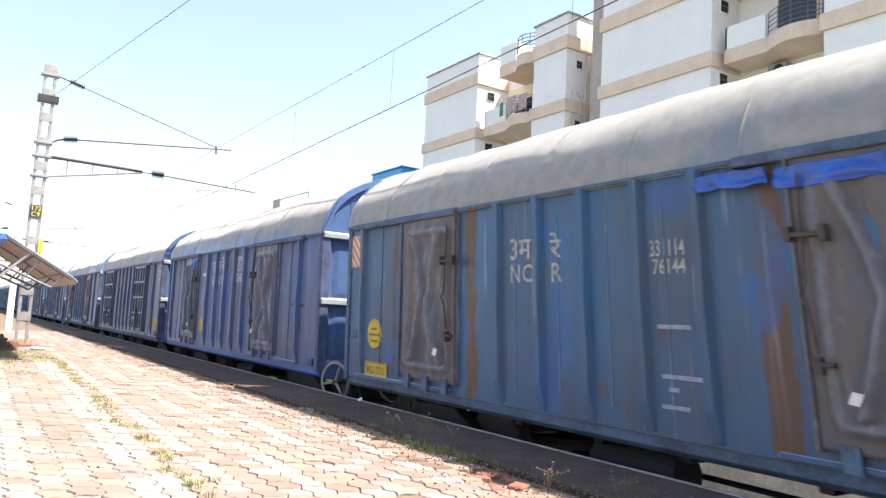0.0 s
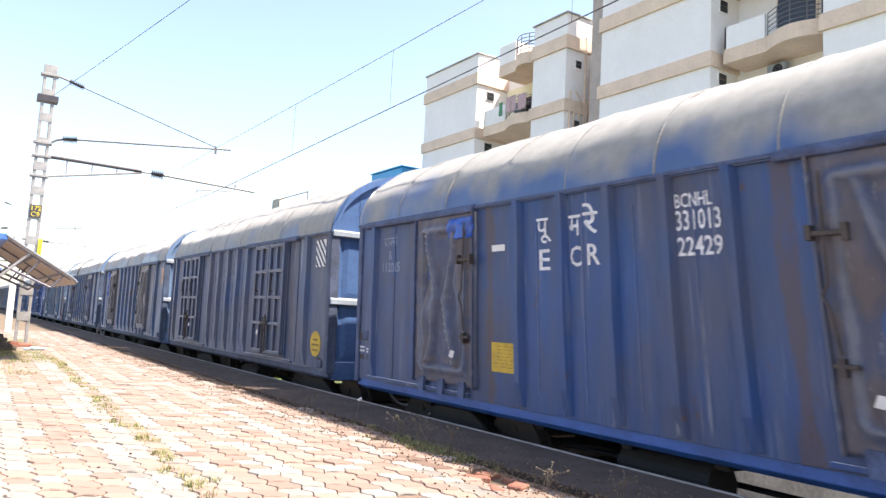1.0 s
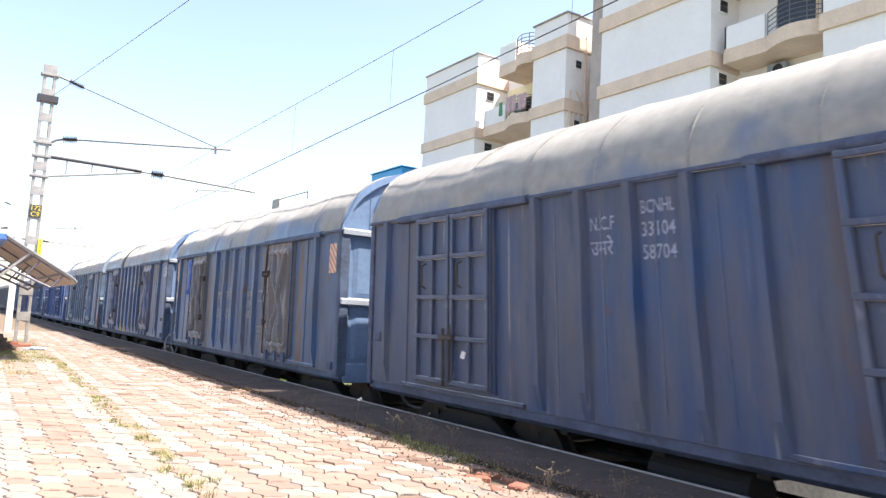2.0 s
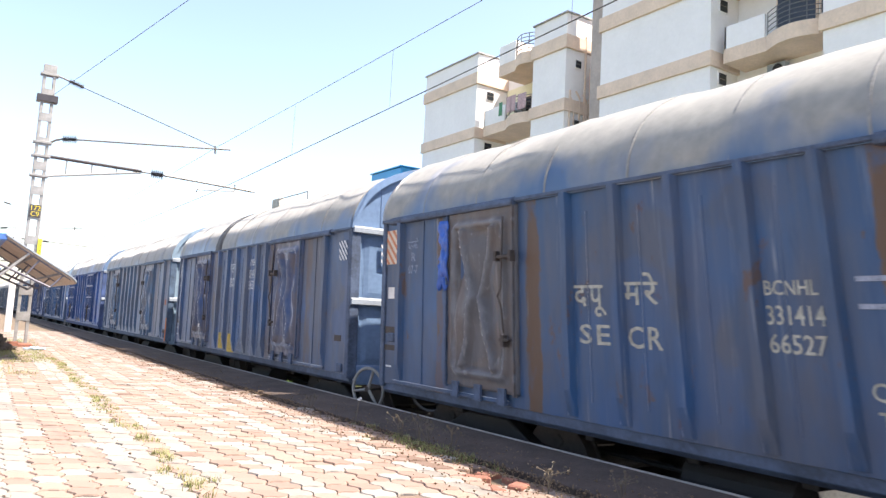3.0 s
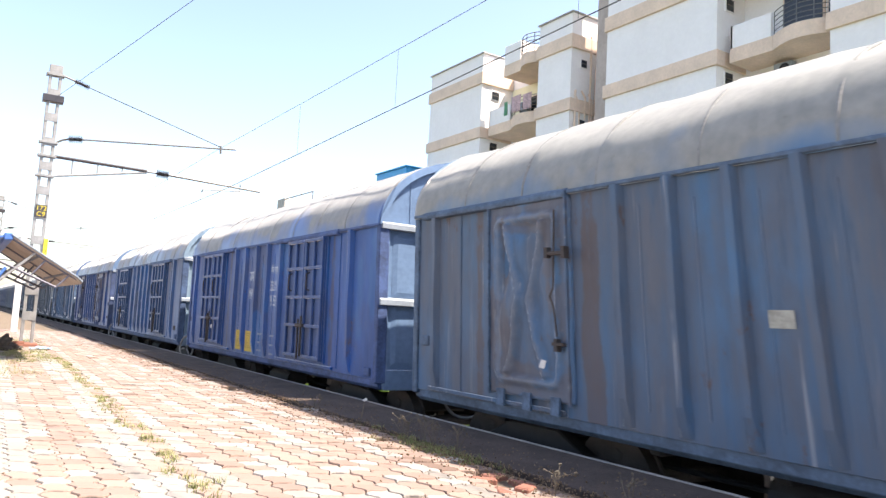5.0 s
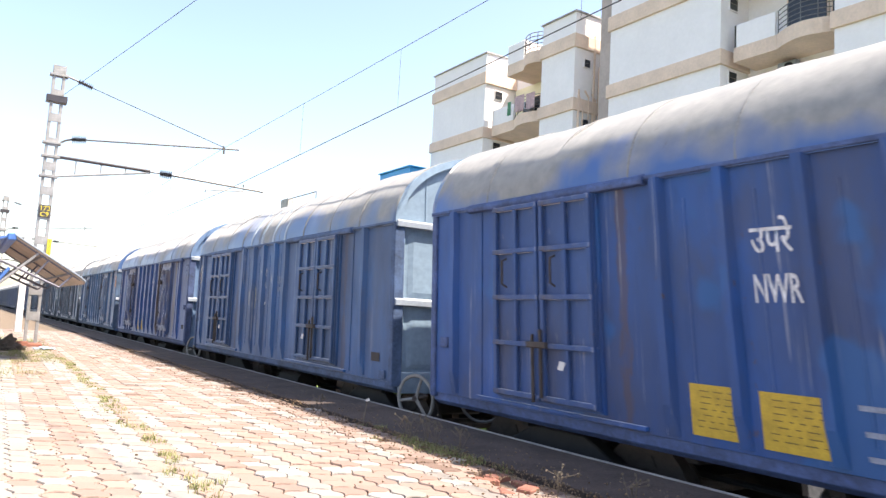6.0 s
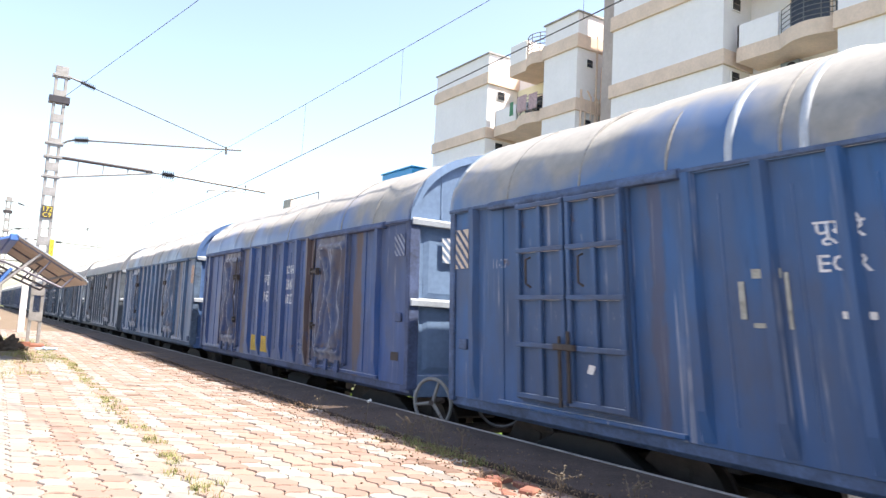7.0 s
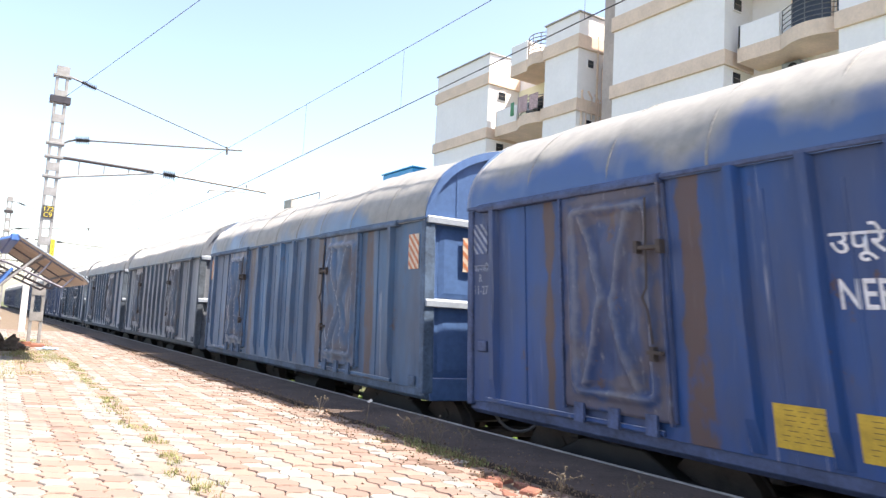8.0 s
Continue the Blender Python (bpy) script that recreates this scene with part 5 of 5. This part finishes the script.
def shelter():
    s = thing("platform_shelter", "small platform canopy with tan underside, pale edge and dark rafters", "shelter", Matrix.Translation((0, 0, 0)))
    y0, y1 = 15.6, 20.5
    prof = [(1.93, 1.52), (1.89, 1.56), (1.82, 1.615), (1.65, 1.715), (0.68, 2.295)]
    under = [(x - 0.008, z - 0.03) for x, z in prof]
    part("roof_sheet", prism(bmesh.new(), prof + under[::-1], 1, y0, y1), M_TAN, s, "tan sheet roof panel")
    part("edge_strip", prism(bmesh.new(), [(x + 0.01, z + 0.03) for x, z in prof] + [(x + 0.006, z + 0.004) for x, z in prof][::-1], 1, y0 - 0.03, y1), M_PALE, s, "pale curved edge flashing")
    part("ridge_cap", bbox(0.57, 0.72, y0 - 0.02, y1, 2.20, 2.33, 0.02), M_BLUEP, s, "blue painted ridge cap")
    part("back_sheet", prism(bmesh.new(), [(0.66, 2.28), (0.64, 2.31), (-1.0, 1.70), (-0.98, 1.67)], 1, y0, y1), M_BLUEP, s, "blue sheet roof panel")
    for y in (y0 + 0.03, (y0 + y1) / 2, y1 - 0.05):
        part("rafter", pipe(bmesh.new(), [(1.84, y, 1.57), (1.65, y, 1.67), (0.68, y, 2.25)], 0.022), M_RAFTER, s)
        part("tie", pipe(bmesh.new(), [(1.49, y, 1.40), (0.55, y, 1.80), (-0.28, y, 1.98)], 0.024), M_RAFTER, s)
        part("strut", pipe(bmesh.new(), [(1.49, y, 1.40), (1.71, y, 1.65)], 0.018), M_RAFTER, s)
        part("strut", pipe(bmesh.new(), [(1.06, y, 1.58), (1.28, y, 1.89)], 0.018), M_RAFTER, s)
        part("diagonal", pipe(bmesh.new(), [(0.22, y, 1.1), (1.1, y, 2.0)], 0.026), M_GALV, s)
        part("diagonal", pipe(bmesh.new(), [(0.14, y, 0.9), (0.66, y, 1.70)], 0.03), M_BLUEP, s)
        part("column", pipe(bmesh.new(), [(0.14, y, -0.06), (0.14, y, 1.88)], 0.05, 10), M_GALV, s)
    for x, z in ((1.65, 1.68), (1.17, 1.97)):
        part("purlin", bbox(x - 0.02, x + 0.02, y0, y1, z - 0.03, z + 0.01, 0.004), M_RAFTER, s)


shelter()
solid("pillar", bevel(prism(bmesh.new(), [(-0.11, -0.11), (0.11, -0.11), (0.10, 0.11), (-0.10, 0.11)], 2, -0.06, 4.3), 0.02), M_TAG, "white painted square pillar standing on the platform", "pillar").matrix_world = Matrix.Translation((1.75, 31, 0))
for _i in range(14):
    solid("brick", bbox(-0.115, 0.115, -0.055, 0.055, -0.037, 0.037, 0.006), M_BRICK, "loose red brick in a small stack on the platform", "brick", "stacked bricks").matrix_world = pose(0.55 + 0.24 * (_i % 4) + 0.03 * math.sin(_i * 7), 20.6 + 0.13 * ((_i // 4) % 2), 0.035 + 0.076 * (_i // 8), 0, 0, 8 * math.sin(_i * 3))
M_RAG = plain("blue_plastic", (0.25, 0.42, 0.62), 0.5, vary=0.4, scale=12)


def rag():
    bm = bmesh.new()
    bmesh.ops.create_grid(bm, x_segments=16, y_segments=12, size=0.5)
    for v in bm.verts:
        v.co = Vector((v.co.x * 0.9, v.co.y * 0.6, 0.12 * abs(noise.noise(v.co * 3.3)) + 0.08 * math.exp(-6 * v.co.length_squared)))
    bmesh.ops.solidify(bm, geom=list(bm.faces), thickness=0.006)
    return bm


M_HEAP = plain("dark_discarded_cloth", (0.075, 0.062, 0.050), 0.9, vary=0.5, scale=9)


def heap():
    """A low crumpled mound of dark cloth and roots."""
    bm = bmesh.new()
    bmesh.ops.create_icosphere(bm, subdivisions=5, radius=1.0)
    for v in bm.verts:
        k = 0.7 + 0.5 * noise.noise(v.co * 2.1) + 0.22 * noise.noise(v.co * 6.3) + 0.1 * noise.noise(v.co * 15)
        v.co = Vector((v.co.x * 0.62 * k, v.co.y * 0.45 * k, max(0.0, v.co.z) * 0.42 * k))
    return bm


solid("refuse_mound", heap(), M_HEAP, "dark crumpled mound of discarded cloth on the grass", "refuse mound", smooth=True).matrix_world = pose(0.72, 19.3, -0.03)
solid("plastic_sheet", rag(), M_RAG, "crumpled pale blue plastic sheet lying on the grass", "plastic sheet", smooth=True).matrix_world = pose(1.72, 19.9, 0.01) @ Matrix.Scale(0.5, 4)

# ---- apartment building beyond the line ----
M_WALL = plain("white_wall_paint", (0.86, 0.83, 0.815), 0.85, vary=0.04, scale=0.6, bump=0.1)
M_BAND = plain("beige_band_paint", (0.74, 0.575, 0.455), 0.85, vary=0.12, scale=1.0)
M_TOPST = plain("stained_parapet", (0.34, 0.33, 0.32), 0.9, vary=0.35, scale=2)
M_GLASS = plain("dark_window", (0.03, 0.035, 0.045), 0.15)
M_CLOTHB = plain("patterned_cloth", (0.50, 0.36, 0.37), 0.9, vary=0.6, scale=14)
M_CLOTHG = plain("green_cloth", (0.10, 0.28, 0.16), 0.9)
FX = 26.0
BANDS = ((6.0, 6.65), (9.4, 10.05), (12.75, 13.42), (16.2, 16.95), (19.6, 20.3))


def building():
    b = thing("apartment_building", "white apartment block with beige floor bands and recessed balconies", "building")
    base = -1.25

    def block(y0, y1, depth, top, name="wall"):
        w = part(name, bbox(FX, FX + depth, y0, y1, base, top, 0.0), M_WALL, b)
        for z0, z1 in BANDS:
            if z1 < top - 0.3:
                bd = part("floor_band", bbox(FX - 0.12, FX + depth - 0.02, y0 - 0.12, y1 + 0.12, z0, z1, 0.02), M_BAND, b)
        part("parapet_cap", bbox(FX - 0.10, FX + depth, y0 - 0.10, y1 + 0.10, top, top + 0.10, 0.02), M_TOPST, b, "stained grey parapet cap")
        return w

    block(36.9, 43.0, 2.9, 18.15)
    block(28.8, 31.5, 2.0, 18.15)
    block(19.7, 26.2, 2.0, 22.5)
    block(6.0, 14.75, 2.0, 22.5)
    part("wall", bbox(FX + 2.4, FX + 12, 26.3, 42.6, base, 17.2, 0), M_WALL, b)
    part("wall", bbox(FX + 1.9, FX + 12, 6.0, 26.3, base, 22.3, 0), M_WALL, b)
    part("duct_wall", bbox(FX + 0.45, FX + 2.4, 26.22, 27.4, base, 22.4, 0.02), plain("grey_duct_plaster", (0.46, 0.39, 0.35), 0.9, vary=0.15, scale=0.8), b, "weathered grey plaster shaft")
    # balconies: a straight bay, and a bowed one
    for yc0, yc1, tops in ((31.5, 36.9, (13.42,)), (14.75, 19.7, (13.42, 16.95, 20.3))):
        for zt in tops:
            pts = [(FX + 2.4, yc0), (FX + 0.35, yc0)]
            n = 10
            mid = yc0 + (yc1 - yc0) * 0.52
            for i in range(n + 1):
                a = math.pi * i / n
                pts.append((FX + 0.36 - 0.5 * math.sin(a), yc0 + (mid - yc0) * i / n))
            pts += [(FX + 0.35, mid), (FX + 0.35, yc1 - 0.4), (FX + 2.4, yc1 - 0.4)]
            bal = part("balcony", prism(bmesh.new(), pts, 2, zt - 0.62, zt), M_BAND, b, "beige bowed balcony slab")
            # rail of bent bars
            curve = [(FX + 0.40 - 0.48 * math.sin(math.pi * i / 12), yc0 + 0.05 + (mid - yc0 - 0.1) * i / 12) for i in range(13)]
            for j in range(5):
                part("rail", pipe(bmesh.new(), [(x, y, zt + 0.18 + j * 0.2) for x, y in curve], 0.02), M_STEEL, bal)
            for x, y in curve[::3]:
                part("baluster", pipe(bmesh.new(), [(x, y, zt), (x, y, zt + 1.0)], 0.02), M_STEEL, bal)
            part("parapet", bbox(FX + 0.35, FX + 0.47, mid + 0.06, yc1 - 0.42, zt - 0.02, zt + 1.0, 0.02), M_WALL, bal)
            part("parapet", bbox(FX + 0.35, FX + 2.35, yc1 - 0.54, yc1 - 0.42, zt - 0.02, zt + 1.0, 0.02), M_WALL, bal)
    # windows in the side faces
    def window(x0, x1, y, z0, z1):
        wd = part("window", bbox(x0, x1, y - 0.05, y + 0.1, z0, z1, 0.01), M_WALL, b)
        part("pane", bbox(x0 + 0.06, x1 - 0.06, y - 0.07, y - 0.045, z0 + 0.06, z1 - 0.06, 0), M_GLASS, wd, "dark glass pane")
        part("bar", bbox(x0 + 0.06, x1 - 0.06, y - 0.085, y - 0.07, (z0 + z1) / 2 - 0.012, (z0 + z1) / 2 + 0.012, 0), M_STEEL, wd)
    for z in (12.0, 15.3, 18.6):
        if z < 17:
            window(26.7, 27.35, 36.9, z, z + 0.62)
            window(26.62, 27.12, 28.8, z - 0.1, z + 0.42)
        window(26.5, 27.1, 19.7, z + 0.0, z + 0.62)
    # openings at the back of the balconies
    for y0, y1, z0, z1 in ((32.3, 33.2, 13.45, 15.5), (34.2, 35.6, 14.3, 15.4), (16.0, 17.8, 13.45, 15.6), (15.2, 15.9, 14.2, 15.5), (15.0, 16.6, 17.0, 19.2)):
        dr = part("balcony_door", bbox(FX + (2.26 if y0 > 20 else 1.80), FX + 2.42, y0, y1, z0, z1, 0.01), M_BAND, b, "door frame at the balcony")
        part("pane", bbox(FX + (2.23 if y0 > 20 else 1.77), FX + (2.27 if y0 > 20 else 1.81), y0 + 0.08, y1 - 0.08, z0 + 0.05, z1 - 0.08, 0), M_GLASS, dr)
    # down pipes
    for x, top in ((27.35, 17.1), (27.75, 15.4), (26.3, 13.9)):
        part("down_pipe", pipe(bmesh.new(), [(x, 28.72, base), (x, 28.72, top)], 0.06, 8), M_BAND, b, "beige down pipe")
    for i, (x, z) in enumerate(((27.0, 13.6), (27.5, 13.5), (27.9, 13.3), (26.6, 13.2))):
        part("waste_pipe", pipe(bmesh.new(), [(x, 28.70, z - 1.2), (x, 28.70, z), (x - 0.25, 28.74, z + 0.35)], 0.045, 8), M_BAND, b)
    # awning over the upper bowed balcony
    bow = [(FX + 0.36 - 0.5 * math.sin(math.pi * i / 12), 31.5 + 2.1 * i / 12) for i in range(13)]
    can = part("canopy", prism(bmesh.new(), [(FX + 2.5, 31.5)] + bow + [(FX + 0.36, 35.2), (FX + 2.5, 35.2)], 2, 16.25, 16.95), M_BAND, b, "beige bowed roof slab")
    for j in range(5):
        part("rail", pipe(bmesh.new(), [(x + 0.04, y, 17.15 + j * 0.22) for x, y in bow], 0.025), M_STEEL, can)
    for x, y in bow[::3]:
        part("baluster", pipe(bmesh.new(), [(x + 0.04, y, 16.95), (x + 0.04, y, 18.05)], 0.025), M_STEEL, can)
    part("parapet", bbox(FX + 0.36, FX + 2.4, 33.65, 35.2, 16.96, 18.15, 0.02), M_WALL, can)
    part("recess_wall", bbox(FX + 2.33, FX + 2.39, 31.6, 36.8, 13.5, 16.2, 0.0), plain("pale_yellow_paint", (0.80, 0.76, 0.55), 0.85, vary=0.04, scale=0.8), b, "pale yellow wall behind the balcony")


building()


def washing(y, z, w, h, mat, label):
    bm = bmesh.new()
    bmesh.ops.create_grid(bm, x_segments=10, y_segments=8, size=0.5)
    for v in bm.verts:
        v.co = Vector((0.05 * math.sin(v.co.x * 14) * (0.6 - v.co.y), v.co.x * w, v.co.y * h))
    bmesh.ops.solidify(bm, geom=list(bm.faces), thickness=0.01)
    solid("washing", bm, mat, label, "laundry", "washing on the balcony", smooth=True).matrix_world = Matrix.Translation((FX - 0.16, y, z))


washing(33.2, 14.05, 0.9, 0.95, M_CLOTHB, "patterned red cloth hung over the balcony rail")
washing(32.2, 14.0, 0.8, 0.9, M_CLOTHB, "patterned red cloth hung over the balcony rail")
washing(34.15, 13.95, 0.35, 0.8, M_CLOTHG, "green cloth hung over the balcony rail")


def ac_unit(x, y, z):
    a = thing("air_conditioner", "white outdoor air conditioner unit with round grille", "air conditioner", Matrix.Translation((x, y, z)), "air conditioner units")
    part("case", bbox(-0.16, 0.16, -0.42, 0.42, 0, 0.58, 0.03), M_PALE, a)
    part("fan_grille", ring(ring(bmesh.new(), (-0.17, -0.08, 0.29), (1, 0, 0), 0.22, 0.012), (-0.17, -0.08, 0.29), (1, 0, 0), 0.12, 0.012), M_INSUL, a)
    part("fan_disc", rod(bmesh.new(), (-0.165, -0.08, 0.29), (-0.155, -0.08, 0.29), 0.22, seg=24), M_GLASS, a)
    part("bracket", bbox(-0.16, 0.4, -0.35, -0.30, -0.05, 0.0, 0.005), M_STEEL, a)
    part("bracket", bbox(-0.16, 0.4, 0.30, 0.35, -0.05, 0.0, 0.005), M_STEEL, a)


ac_unit(27.65, 17.6, 12.10)
ac_unit(27.9, 34.9, 14.42)

# roofs and tanks of lower houses behind the train
M_TANK = plain("blue_tank_plastic", (0.02, 0.30, 0.62), 0.4, vary=0.08)


def low_house(y0, y1, top, x0=24.5):
    h = thing("low_house", "plain pale house with a flat roof", "house")
    part("wall", bbox(x0, x0 + 8, y0, y1, -1.25, top, 0.02), M_WALL, h)
    part("roof_edge", bbox(x0 - 0.1, x0 + 8.1, y0 - 0.1, y1 + 0.1, top, top + 0.12, 0.02), M_TOPST, h)
    return h


low_house(44.0, 52, 10.38)
low_house(56, 70, 10.6)
tk = thing("roof_shed", "bright blue box-shaped roof shed on a flat roof", "shed", Matrix.Translation((25.5, 45.6, 10.50)))
part("body", bbox(-1.0, 1.4, -2.4, 1.9, 0, 1.12, 0.04), M_TANK, tk)
part("roof", bbox(-1.1, 1.5, -2.5, 2.0, 1.12, 1.22, 0.02), M_TANK, tk)
st = thing("roof_stair_block", "pale stair block with thin pipe frame on flat roof", "stair block", Matrix.Translation((25.2, 66.8, 10.72)))
part("body", bbox(-0.7, 1.2, -0.9, 0.9, 0, 1.32, 0.03), M_CONC, st)
part("pipe_frame", pipe(bmesh.new(), [(-0.6, -0.9, 1.22), (-0.6, -7.4, 1.15), (-0.6, -7.4, 0.0)], 0.05), M_STEEL, st)

M_LIMEWASH = plain("stained_limewash", (0.60, 0.59, 0.53), 0.9, vary=0.3, scale=2)
solid("retaining_wall", bevel(prism(bmesh.new(), [(9.30, -1.25), (9.55, -1.25), (9.55, -0.02), (9.36, -0.02)], 1, -14, 7.2), 0.02), M_LIMEWASH, "weathered pale plastered retaining wall beside the track", "wall", kind="structure")
solid("boundary_wall", bbox(14.0, 14.25, -20, 180, -1.25, -0.2, 0.02), M_CONC, "low concrete boundary wall beyond the track", "wall", kind="structure")
solid("wall_back", bbox(-9.4, -9.1, -14, 40, -1.25, 2.0, 0.02), M_WALL, "low white wall behind the platform", "wall", kind="structure")

paving()


def motions():
    for k, w in WAGONS.items():
        y = F0 + k * PITCH_W
        walk(w, [(t, pose(TX, y - SPEED * t, RAIL)) for t in (0.0, 4.0, 8.0)])
    turn = math.degrees(SPEED / 0.5)
    for ws, dy in WHEELSETS:
        walk(ws, [(2 * i / FPS, pose(0, dy, 0.5, turn * 2 * i / FPS)) for i in range(121)])


motions()
